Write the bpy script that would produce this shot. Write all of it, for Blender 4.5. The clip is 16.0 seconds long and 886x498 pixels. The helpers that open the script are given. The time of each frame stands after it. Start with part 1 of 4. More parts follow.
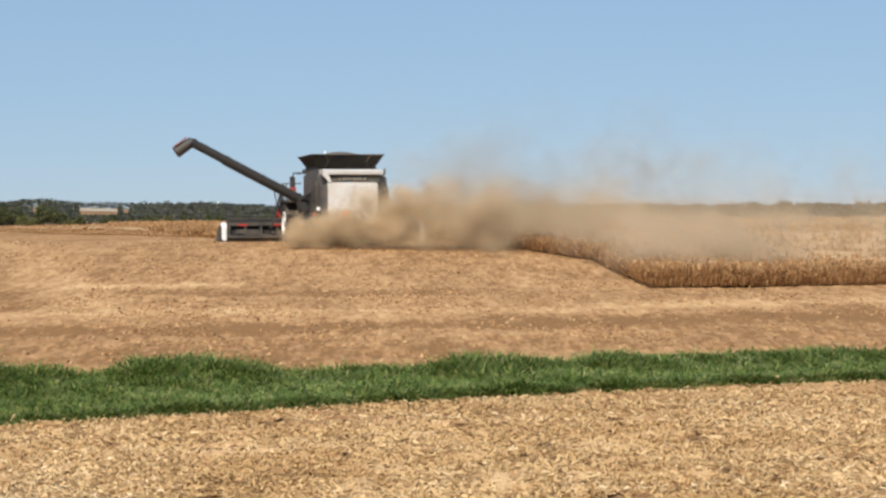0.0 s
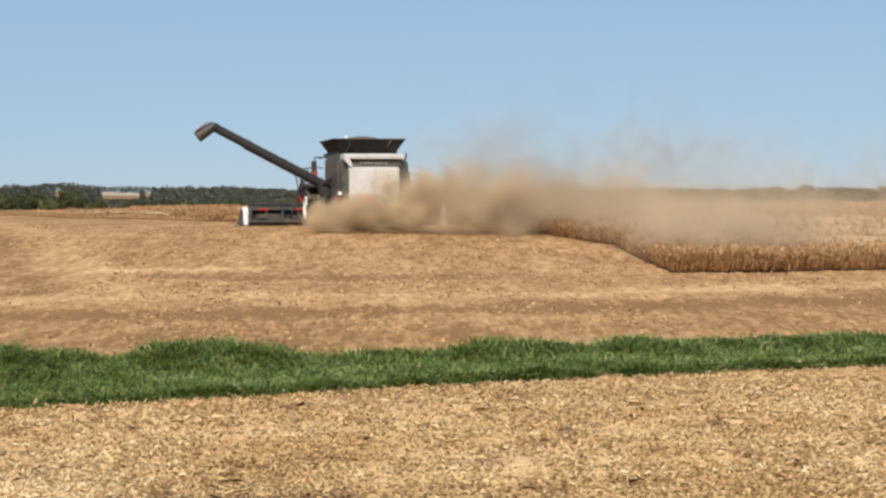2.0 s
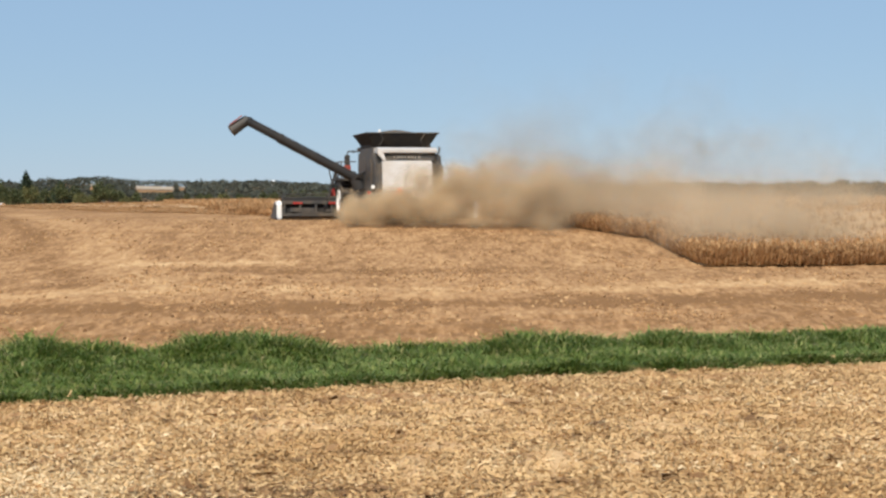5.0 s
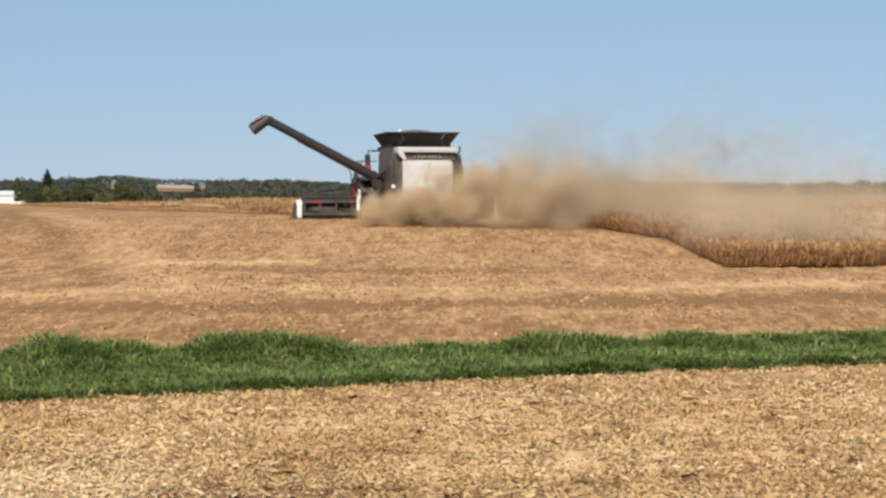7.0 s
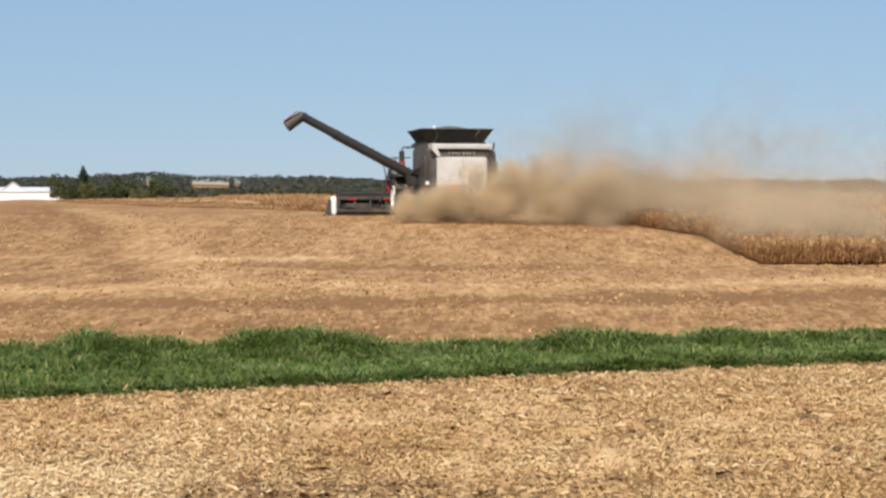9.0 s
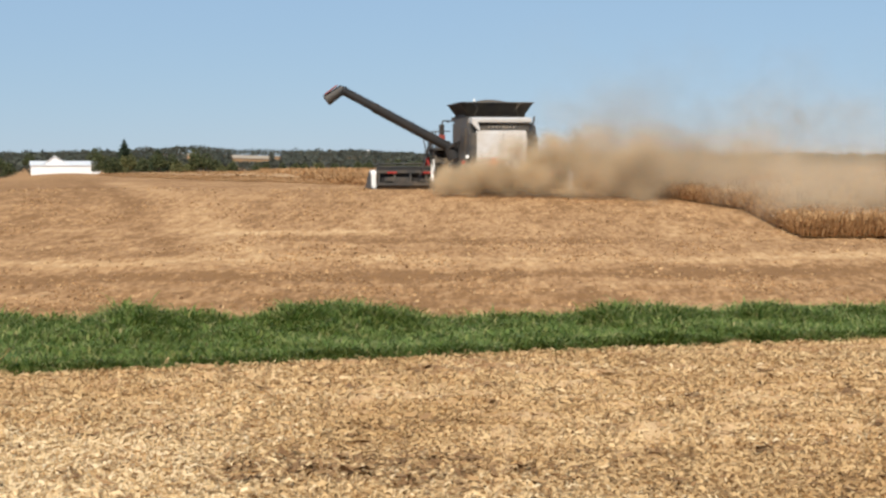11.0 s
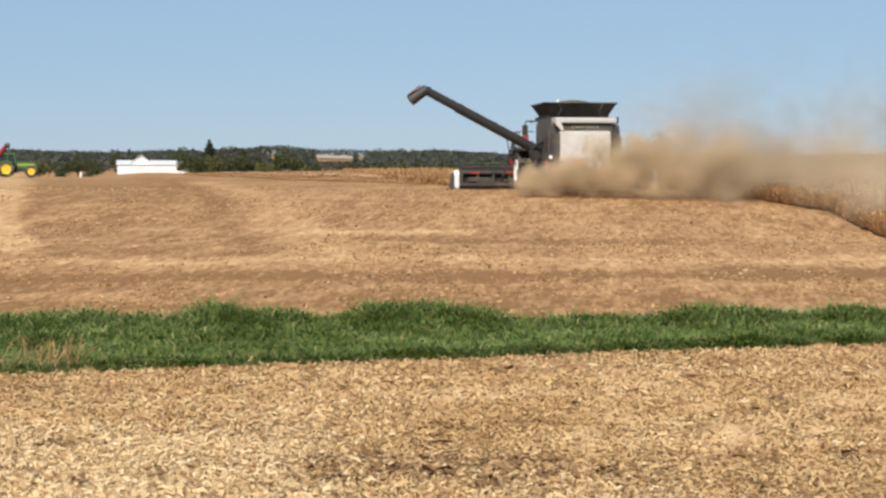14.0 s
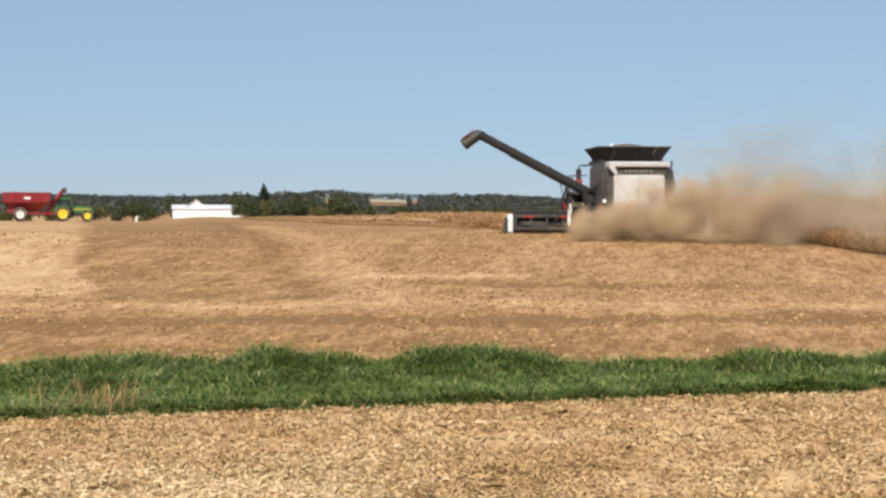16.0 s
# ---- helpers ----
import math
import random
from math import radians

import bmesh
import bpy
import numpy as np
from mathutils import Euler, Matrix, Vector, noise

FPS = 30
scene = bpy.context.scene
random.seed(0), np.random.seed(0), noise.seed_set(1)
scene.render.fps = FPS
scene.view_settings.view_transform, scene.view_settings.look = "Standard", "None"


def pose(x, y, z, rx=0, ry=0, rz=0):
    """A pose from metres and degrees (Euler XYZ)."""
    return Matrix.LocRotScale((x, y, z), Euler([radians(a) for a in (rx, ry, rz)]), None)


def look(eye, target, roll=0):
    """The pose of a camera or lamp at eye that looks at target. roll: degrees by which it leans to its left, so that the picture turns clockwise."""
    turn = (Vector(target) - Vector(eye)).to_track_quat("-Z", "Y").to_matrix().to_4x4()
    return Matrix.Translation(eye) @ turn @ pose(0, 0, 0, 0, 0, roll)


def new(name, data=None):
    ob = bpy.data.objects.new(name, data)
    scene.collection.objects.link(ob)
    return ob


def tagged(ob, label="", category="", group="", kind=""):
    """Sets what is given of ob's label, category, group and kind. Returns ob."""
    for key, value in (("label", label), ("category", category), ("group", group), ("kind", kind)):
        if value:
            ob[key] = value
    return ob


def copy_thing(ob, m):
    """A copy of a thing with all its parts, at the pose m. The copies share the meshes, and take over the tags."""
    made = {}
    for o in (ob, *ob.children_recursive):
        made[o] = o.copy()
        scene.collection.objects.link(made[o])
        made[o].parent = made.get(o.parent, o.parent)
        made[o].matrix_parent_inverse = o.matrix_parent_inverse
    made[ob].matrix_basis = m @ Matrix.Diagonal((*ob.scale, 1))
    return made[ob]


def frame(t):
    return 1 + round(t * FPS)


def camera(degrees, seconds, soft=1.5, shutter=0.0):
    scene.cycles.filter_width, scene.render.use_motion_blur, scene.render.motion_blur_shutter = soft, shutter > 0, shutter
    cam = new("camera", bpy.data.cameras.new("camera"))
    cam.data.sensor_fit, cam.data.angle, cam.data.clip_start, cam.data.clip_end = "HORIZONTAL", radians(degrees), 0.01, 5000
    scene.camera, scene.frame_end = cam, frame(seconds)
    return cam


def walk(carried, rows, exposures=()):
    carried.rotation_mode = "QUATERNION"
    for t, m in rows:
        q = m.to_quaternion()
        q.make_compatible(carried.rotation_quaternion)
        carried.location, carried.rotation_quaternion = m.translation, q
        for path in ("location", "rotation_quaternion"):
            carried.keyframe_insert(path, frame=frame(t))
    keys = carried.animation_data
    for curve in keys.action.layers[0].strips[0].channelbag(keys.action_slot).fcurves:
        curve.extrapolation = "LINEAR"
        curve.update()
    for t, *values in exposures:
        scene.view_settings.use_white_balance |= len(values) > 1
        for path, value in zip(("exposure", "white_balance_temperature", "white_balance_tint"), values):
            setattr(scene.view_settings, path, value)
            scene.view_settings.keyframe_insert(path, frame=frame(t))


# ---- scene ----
EYE = 2.2
cam = camera(28, 16.0, soft=2.6)
walk(cam, [
    (0, pose(0, 0, EYE, 88.943, 0, -2.876) @ pose(0, 0, 0, 0, 0, -0.259)),
    (0.5, pose(0, 0, EYE, 88.855, 0, -2.747) @ pose(0, 0, 0, 0, 0, -0.252)),
    (1, pose(0, 0, EYE, 88.729, 0, -2.582) @ pose(0, 0, 0, 0, 0, -0.286)),
    (1.5, pose(0, 0, EYE, 88.584, 0, -2.380) @ pose(0, 0, 0, 0, 0, -0.244)),
    (2, pose(0, 0, EYE, 88.445, 0, -2.187) @ pose(0, 0, 0, 0, 0, -0.234)),
    (2.5, pose(0, 0, EYE, 88.313, 0, -2.000) @ pose(0, 0, 0, 0, 0, -0.200)),
    (3, pose(0, 0, EYE, 88.248, 0, -1.815) @ pose(0, 0, 0, 0, 0, -0.220)),
    (3.5, pose(0, 0, EYE, 88.241, 0, -1.612) @ pose(0, 0, 0, 0, 0, -0.184)),
    (4, pose(0, 0, EYE, 88.237, 0, -1.425) @ pose(0, 0, 0, 0, 0, -0.178)),
    (6.5, pose(0, 0, EYE, 88.280, 0, -0.667) @ pose(0, 0, 0, 0, 0, -0.089)),
    (7, pose(0, 0, EYE, 88.241, 0, -0.474) @ pose(0, 0, 0, 0, 0, -0.031)),
    (7.5, pose(0, 0, EYE, 88.190, 0, -0.257) @ pose(0, 0, 0, 0, 0, -0.015)),
    (8, pose(0, 0, EYE, 88.140, 0, 0.011) @ pose(0, 0, 0, 0, 0, 0.010)),
    (8.5, pose(0, 0, EYE, 88.118, 0, 0.303) @ pose(0, 0, 0, 0, 0, -0.003)),
    (9, pose(0, 0, EYE, 88.130, 0, 0.628) @ pose(0, 0, 0, 0, 0, -0.006)),
    (11.5, pose(0, 0, EYE, 87.060, 0, 2.109) @ pose(0, 0, 0, 0, 0, 0.012)),
    (12, pose(0, 0, EYE, 86.962, 0, 2.280) @ pose(0, 0, 0, 0, 0, 0.043)),
    (12.5, pose(0, 0, EYE, 86.971, 0, 2.692) @ pose(0, 0, 0, 0, 0, 0.037)),
    (13, pose(0, 0, EYE, 86.992, 0, 3.305) @ pose(0, 0, 0, 0, 0, 0.147)),
    (13.5, pose(0, 0, EYE, 87.053, 0, 3.946) @ pose(0, 0, 0, 0, 0, 0.119)),
    (14, pose(0, 0, EYE, 87.288, 0, 4.585) @ pose(0, 0, 0, 0, 0, 0.128)),
    (14.5, pose(0, 0, EYE, 87.676, 0, 5.222) @ pose(0, 0, 0, 0, 0, 0.093)),
    (15, pose(0, 0, EYE, 88.109, 0, 5.828) @ pose(0, 0, 0, 0, 0, 0.144)),
    (15.5, pose(0, 0, EYE, 88.487, 0, 6.187) @ pose(0, 0, 0, 0, 0, 0.094)),
    (16, pose(0, 0, EYE, 88.706, 0, 6.314) @ pose(0, 0, 0, 0, 0, 0.082)),
], exposures=[(0, 0.32), (16, 0.32)])
scene.cycles.transparent_max_bounces = 64

# ---- light ----
SUN_EL, SUN_AZ = 42, 194
world = bpy.data.worlds.new("world")
scene.world = world
world.use_nodes = True
wn = world.node_tree.nodes
sky = wn.new("ShaderNodeTexSky")
sky.sky_type = "NISHITA"
sky.sun_disc = False
sky.sun_elevation, sky.sun_rotation = radians(SUN_EL), radians(SUN_AZ)
sky.air_density, sky.dust_density, sky.ozone_density = 0.9, 0.0, 4.0
wn["Background"].inputs["Strength"].default_value = 0.058
haze = wn.new("ShaderNodeMix")
haze.data_type = "RGBA"
haze.inputs[0].default_value = 0.66
haze.inputs[7].default_value = (5.0, 7.45, 10.65, 1)
world.node_tree.links.new(sky.outputs[0], haze.inputs[6])
world.node_tree.links.new(haze.outputs[2], wn["Background"].inputs["Color"])
sun = new("sun", bpy.data.lights.new("sun", "SUN"))
sun.data.energy, sun.data.angle, sun.data.color = 4.9, radians(0.55), (1.0, 0.91, 0.79)
sun_from = Vector((math.sin(radians(SUN_AZ)) * math.cos(radians(SUN_EL)), math.cos(radians(SUN_AZ)) * math.cos(radians(SUN_EL)), math.sin(radians(SUN_EL))))
sun.matrix_world = look(sun_from * 50, (0, 0, 0))


# ---- materials ----
def shade(name, rough=0.7, metal=0.0):
    m = bpy.data.materials.new(name)
    m.use_nodes = True
    b = m.node_tree.nodes["Principled BSDF"]
    b.inputs["Roughness"].default_value, b.inputs["Metallic"].default_value = rough, metal
    return m, m.node_tree.nodes, m.node_tree.links, b


def ramp(nodes, stops):
    r = nodes.new("ShaderNodeValToRGB")
    while len(r.color_ramp.elements) < len(stops):
        r.color_ramp.elements.new(0.5)
    for e, (p, c) in zip(r.color_ramp.elements, stops):
        e.position, e.color = p, (*c, 1)
    return r


def noise_node(nodes, links, scale, detail=4, stretch=None, turn=0):
    n = nodes.new("ShaderNodeTexNoise")
    n.inputs["Scale"].default_value, n.inputs["Detail"].default_value = scale, detail
    co = nodes.new("ShaderNodeTexCoord")
    if stretch:
        mp = nodes.new("ShaderNodeMapping")
        mp.inputs["Scale"].default_value, mp.inputs["Rotation"].default_value = stretch, (0, 0, radians(turn))
        links.new(co.outputs["Object"], mp.inputs["Vector"])
        links.new(mp.outputs[0], n.inputs["Vector"])
    else:
        links.new(co.outputs["Object"], n.inputs["Vector"])
    return n


def mixer(nodes, links, fac, a, b, kind="MIX"):
    m = nodes.new("ShaderNodeMix")
    m.data_type, m.blend_type = "RGBA", kind
    for sock, v in ((m.inputs[0], fac), (m.inputs[6], a), (m.inputs[7], b)):
        if isinstance(v, bpy.types.NodeSocket):
            links.new(v, sock)
        else:
            sock.default_value = v if isinstance(v, (int, float)) else (*v, 1)
    return m.outputs[2]


def paint(name, base, dusty=0.35, rough=0.45, metal=0.0, scale=1.6, dust_colour=(0.36, 0.26, 0.15)):
    """Painted sheet metal or plastic with a film of field dust and fine scuffs."""
    m, nd, ln, b = shade(name, rough, metal)
    big = noise_node(nd, ln, scale, 5)
    fine = noise_node(nd, ln, scale * 14, 3)
    r = ramp(nd, [(0.38, (0, 0, 0)), (0.72, (dusty, dusty, dusty))])
    ln.new(big.outputs[0], r.inputs[0])
    col = mixer(nd, ln, r.outputs[0], base, dust_colour)
    r2 = ramp(nd, [(0.3, (0.82, 0.82, 0.82)), (0.7, (1, 1, 1))])
    ln.new(fine.outputs[0], r2.inputs[0])
    ln.new(mixer(nd, ln, 1.0, col, r2.outputs[0], "MULTIPLY"), b.inputs["Base Color"])
    rr = nd.new("ShaderNodeMapRange")
    rr.inputs[3].default_value, rr.inputs[4].default_value = rough * 0.8, min(1, rough * 1.5)
    ln.new(big.outputs[0], rr.inputs[0])
    ln.new(rr.outputs[0], b.inputs["Roughness"])
    bp = nd.new("ShaderNodeBump")
    bp.inputs["Strength"].default_value, bp.inputs["Distance"].default_value = 0.12, 0.01
    ln.new(fine.outputs[0], bp.inputs["Height"])
    ln.new(bp.outputs[0], b.inputs["Normal"])
    return m


def islands(name, stops, rough=0.8, through_light=0.0, patch=None):
    """Many small pieces, each of its own shade."""
    m, nd, ln, b = shade(name, rough)
    g = nd.new("ShaderNodeNewGeometry")
    r = ramp(nd, stops)
    ln.new(g.outputs["Random Per Island"], r.inputs[0])
    col = r.outputs[0]
    if patch:
        n = noise_node(nd, ln, patch[0], 4)
        pr = ramp(nd, [(0.4, patch[1]), (0.62, (1, 1, 1))])
        ln.new(n.outputs[0], pr.inputs[0])
        col = mixer(nd, ln, 1.0, col, pr.outputs[0], "MULTIPLY")
    ln.new(col, b.inputs["Base Color"])
    b.inputs["Specular IOR Level"].default_value = 0.2
    if through_light:
        t = nd.new("ShaderNodeBsdfTranslucent")
        ln.new(col, t.inputs[0])
        mx = nd.new("ShaderNodeMixShader")
        mx.inputs[0].default_value = through_light
        ln.new(b.outputs[0], mx.inputs[1])
        ln.new(t.outputs[0], mx.inputs[2])
        ln.new(mx.outputs[0], nd["Material Output"].inputs[0])
    return m


def ground_material():
    m, nd, ln, b = shade("stubble_ground", 0.95)
    b.inputs["Specular IOR Level"].default_value = 0.1
    tone = nd.new("ShaderNodeAttribute")
    tone.attribute_name = "tone"
    sod = nd.new("ShaderNodeAttribute")
    sod.attribute_name = "sod"
    fine = noise_node(nd, ln, 1.0, 6, (10, 1.7, 8), -8)
    clod = noise_node(nd, ln, 1.0, 6, (2.3, 0.5, 1), -18)
    grain = noise_node(nd, ln, 1.0, 4, (4.6, 0.8, 2), -18)
    rows_ = noise_node(nd, ln, 1.0, 6, (0.9, 0.15, 1), -18)
    blot = noise_node(nd, ln, 1.0, 5, (0.34, 0.07, 1), -20)
    band = noise_node(nd, ln, 1.0, 4, (0.07, 0.5, 1), -14)
    wide = noise_node(nd, ln, 0.05, 3)
    def add(a, k, c):
        x = nd.new("ShaderNodeMath")
        x.operation = "MULTIPLY_ADD"
        ln.new(a, x.inputs[0])
        x.inputs[1].default_value = k
        if isinstance(c, float):
            x.inputs[2].default_value = c
        else:
            ln.new(c, x.inputs[2])
        return x.outputs[0]
    v = add(fine.outputs[0], 0.95, -1.5)
    v = add(clod.outputs[0], 0.65, v)
    v = add(rows_.outputs[0], 0.55, v)
    v = add(blot.outputs[0], 0.4, v)
    v = add(grain.outputs[0], 0.75, v)
    v = add(band.outputs[0], 0.2, v)
    v = add(wide.outputs[0], 0.4, v)
    v = add(tone.outputs["Fac"], 0.3, v)
    r = ramp(nd, [(0.12, (0.22, 0.118, 0.05)), (0.36, (0.35, 0.2, 0.094)), (0.58, (0.46, 0.284, 0.138)), (0.86, (0.585, 0.395, 0.21))])
    ln.new(v, r.inputs[0])
    col = mixer(nd, ln, sod.outputs["Fac"], r.outputs[0], (0.06, 0.1, 0.03))
    ln.new(col, b.inputs["Base Color"])
    bp = nd.new("ShaderNodeBump")
    bp.inputs["Strength"].default_value, bp.inputs["Distance"].default_value = 0.9, 0.05
    ln.new(add(clod.outputs[0], 0.8, fine.outputs[0]), bp.inputs["Height"])
    ln.new(bp.outputs[0], b.inputs["Normal"])
    return m


GROUND = ground_material()
LITTER = islands("crop_residue", [(0.0, (0.16, 0.09, 0.04)), (0.07, (0.36, 0.23, 0.11)), (0.3, (0.56, 0.385, 0.195)), (0.85, (0.71, 0.515, 0.275)), (1.0, (0.78, 0.6, 0.36))], 0.8, 0.25, (0.55, (0.84, 0.78, 0.7)))
CHAFF = islands("pale_chaff", [(0.0, (0.3, 0.2, 0.1)), (0.08, (0.6, 0.44, 0.24)), (0.5, (0.78, 0.6, 0.35)), (1.0, (0.86, 0.7, 0.45))], 0.8, 0.3)
STUBBLE = islands("cut_stems", [(0.0, (0.27, 0.155, 0.075)), (0.35, (0.4, 0.24, 0.115)), (0.8, (0.6, 0.38, 0.19)), (1.0, (0.68, 0.47, 0.25))], 0.85, 0.4)
GRASS = islands("green_grass", [(0.0, (0.1, 0.165, 0.038)), (0.5, (0.19, 0.275, 0.075)), (0.8, (0.33, 0.37, 0.125)), (0.93, (0.42, 0.41, 0.17)), (1.0, (0.56, 0.46, 0.25))], 0.6, 0.4, (1.3, (0.58, 0.62, 0.42)))
CROP = islands("dry_soybeans", [(0.0, (0.28, 0.15, 0.068)), (0.35, (0.45, 0.265, 0.125)), (0.8, (0.59, 0.375, 0.19)), (1.0, (0.7, 0.49, 0.27))], 0.85, 0.45, (0.06, (0.86, 0.82, 0.76)))
def dust_material():
    """Airborne dust: thin wisps that scatter light evenly to all sides and thin out towards their rims."""
    m, nd, ln, b = shade("dust_and_chaff", 1.0)
    d, t = nd.new("ShaderNodeBsdfDiffuse"), nd.new("ShaderNodeBsdfTranslucent")
    mx = nd.new("ShaderNodeMixShader")
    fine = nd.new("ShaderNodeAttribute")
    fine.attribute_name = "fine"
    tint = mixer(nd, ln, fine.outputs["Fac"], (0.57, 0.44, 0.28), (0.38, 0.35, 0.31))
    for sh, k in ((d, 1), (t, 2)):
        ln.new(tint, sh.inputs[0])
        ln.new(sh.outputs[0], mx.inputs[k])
    body = nd.new("ShaderNodeAttribute")
    body.attribute_name = "body"
    wisp = noise_node(nd, ln, 0.8, 5)
    wr = nd.new("ShaderNodeMapRange")
    wr.inputs[1].default_value, wr.inputs[2].default_value, wr.inputs[3].default_value, wr.inputs[4].default_value = 0.3, 0.7, 0.4, 1.35
    ln.new(wisp.outputs[0], wr.inputs[0])
    amount = nd.new("ShaderNodeMath")
    amount.operation = "MULTIPLY"
    ln.new(body.outputs["Fac"], amount.inputs[0])
    ln.new(wr.outputs[0], amount.inputs[1])
    veil, clear = nd.new("ShaderNodeMixShader"), nd.new("ShaderNodeBsdfTransparent")
    ln.new(amount.outputs[0], veil.inputs[0])
    ln.new(clear.outputs[0], veil.inputs[1])
    ln.new(mx.outputs[0], veil.inputs[2])
    ln.new(veil.outputs[0], nd["Material Output"].inputs[0])
    return m


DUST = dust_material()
LEAF = islands("autumn_leaves", [(0.0, (0.04, 0.055, 0.025)), (0.5, (0.075, 0.095, 0.04)), (0.85, (0.11, 0.12, 0.05)), (1.0, (0.17, 0.14, 0.06))], 0.7, 0.2)
LEAF_OLIVE = islands("olive_leaves", [(0.0, (0.07, 0.08, 0.03)), (0.5, (0.12, 0.13, 0.05)), (1.0, (0.2, 0.17, 0.07))], 0.7, 0.2)
NEEDLE = islands("spruce_needles", [(0.0, (0.02, 0.035, 0.02)), (1.0, (0.05, 0.07, 0.04))], 0.75, 0.1)
# distance haze is put into these base colours: foliage lifted and greyed
HAZED_WOODS = islands("far_woods", [(0.0, (0.075, 0.085, 0.07)), (0.6, (0.09, 0.1, 0.08)), (1.0, (0.115, 0.115, 0.092))], 0.9, 0.35, (0.004, (0.75, 0.8, 0.8)))
BARK = paint("bark", (0.09, 0.07, 0.05), 0.2, 0.9)
SILVER = paint("silver_grey_paint", (0.6, 0.59, 0.575), 0.35, 0.42, 0.15)
CHARCOAL = paint("charcoal_panels", (0.038, 0.037, 0.036), 0.24, 0.5)
BLACK = paint("black_paint", (0.016, 0.016, 0.016), 0.16, 0.5)
TANK = paint("dusty_dark_tank", (0.026, 0.025, 0.024), 0.16, 0.7)
AUGER = paint("auger_grey", (0.012, 0.012, 0.013), 0.05, 0.7)
BADGE = paint("badge_tan", (0.22, 0.2, 0.17), 0.3, 0.5)
RUBBER = paint("tyre_rubber", (0.022, 0.021, 0.02), 0.5, 0.85)
RIM = paint("pale_rim_paint", (0.74, 0.74, 0.72), 0.15, 0.4)
WHITE = paint("white_plastic", (0.8, 0.8, 0.78), 0.12, 0.4)
RED = paint("red_paint", (0.55, 0.03, 0.025), 0.12, 0.4)
CAP_RED = paint("faded_red", (0.26, 0.03, 0.022), 0.3, 0.55)
LAMP_RED = paint("red_lamp_lens", (0.36, 0.022, 0.02), 0.2, 0.3)
ORANGE = paint("orange_red_sign", (0.85, 0.16, 0.05), 0.1, 0.5)
STALK = islands("dark_stalks", [(0.0, (0.15, 0.08, 0.035)), (0.7, (0.24, 0.14, 0.065)), (1.0, (0.36, 0.22, 0.1))], 0.85)
GRAIN = paint("soybean_grain", (0.07, 0.06, 0.048), 0.5, 0.9, 0, 8)
CART_RED = paint("cart_red", (0.24, 0.012, 0.02), 0.06, 0.4)
GREEN = paint("tractor_green", (0.05, 0.19, 0.05), 0.15, 0.35)
YELLOW = paint("wheel_yellow", (0.8, 0.58, 0.03), 0.05, 0.4)
BARN_WHITE = paint("barn_white", (0.8, 0.8, 0.8), 0.06, 0.5, 0, 0.2)
ROOF_PALE = paint("pale_metal_roof", (0.72, 0.74, 0.76), 0.08, 0.4, 0.2, 0.2)
WALL_TAN = paint("tan_walls", (0.5, 0.42, 0.33), 0.2, 0.7, 0, 0.2)
FIELD_TAN = paint("far_stubble", (0.42, 0.33, 0.23), 0.3, 0.95, 0, 0.02)
GLASS, gnd, gln, gb = shade("tinted_cab_glass", 0.05)
gb.inputs["Base Color"].default_value = (0.02, 0.025, 0.03, 1)
gb.inputs["IOR"].default_value = 1.5


# ---- mesh helpers ----
def part(name, bm, material, parent=None, label="", bevel=0.0, smooth=False):
    if bevel:
        bmesh.ops.bevel(bm, geom=list(bm.edges), offset=bevel, segments=2, affect="EDGES", clamp_overlap=True)
    bmesh.ops.recalc_face_normals(bm, faces=bm.faces)
    me = bpy.data.meshes.new(name)
    bm.to_mesh(me)
    bm.free()
    if smooth:
        for p in me.polygons:
            p.use_smooth = True
    me.materials.append(material)
    ob = new(name, me)
    if parent:
        ob.parent = parent
    if label:
        ob["label"] = label
    return ob


def box(x0, x1, y0, y1, z0, z1, bm=None):
    bm = bm or bmesh.new()
    bmesh.ops.create_cube(bm, size=1, matrix=Matrix.LocRotScale(((x0 + x1) / 2, (y0 + y1) / 2, (z0 + z1) / 2), None, (x1 - x0, y1 - y0, z1 - z0)))
    return bm


def rod(a, b, r, r2=None, seg=10, bm=None):
    bm = bm or bmesh.new()
    a, b = Vector(a), Vector(b)
    d = b - a
    m = Matrix.Translation((a + b) / 2) @ d.to_track_quat("Z", "Y").to_matrix().to_4x4()
    bmesh.ops.create_cone(bm, cap_ends=True, segments=seg, radius1=r, radius2=r if r2 is None else r2, depth=d.length, matrix=m)
    return bm


def tube(points, r, bm=None, seg=8):
    bm = bm or bmesh.new()
    for a, b in zip(points, points[1:]):
        rod(a, b, r, seg=seg, bm=bm)
    for p in points[1:-1]:
        bmesh.ops.create_icosphere(bm, subdivisions=1, radius=r * 1.03, matrix=Matrix.Translation(p))
    return bm


def prism(profile, lo, hi, axis="x", bm=None):
    """Extrude a polygon: (y, z) along x, (x, z) along y, or (x, y) along z."""
    bm = bm or bmesh.new()
    put = {"x": lambda p, h: (h, p[0], p[1]), "y": lambda p, h: (p[0], h, p[1]), "z": lambda p, h: (p[0], p[1], h)}[axis]
    a = [bm.verts.new(put(p, lo)) for p in profile]
    b = [bm.verts.new(put(p, hi)) for p in profile]
    n = len(profile)
    bm.faces.new(a)
    bm.faces.new(b[::-1])
    for i in range(n):
        bm.faces.new((a[i], b[i], b[(i + 1) % n], a[(i + 1) % n]))
    return bm


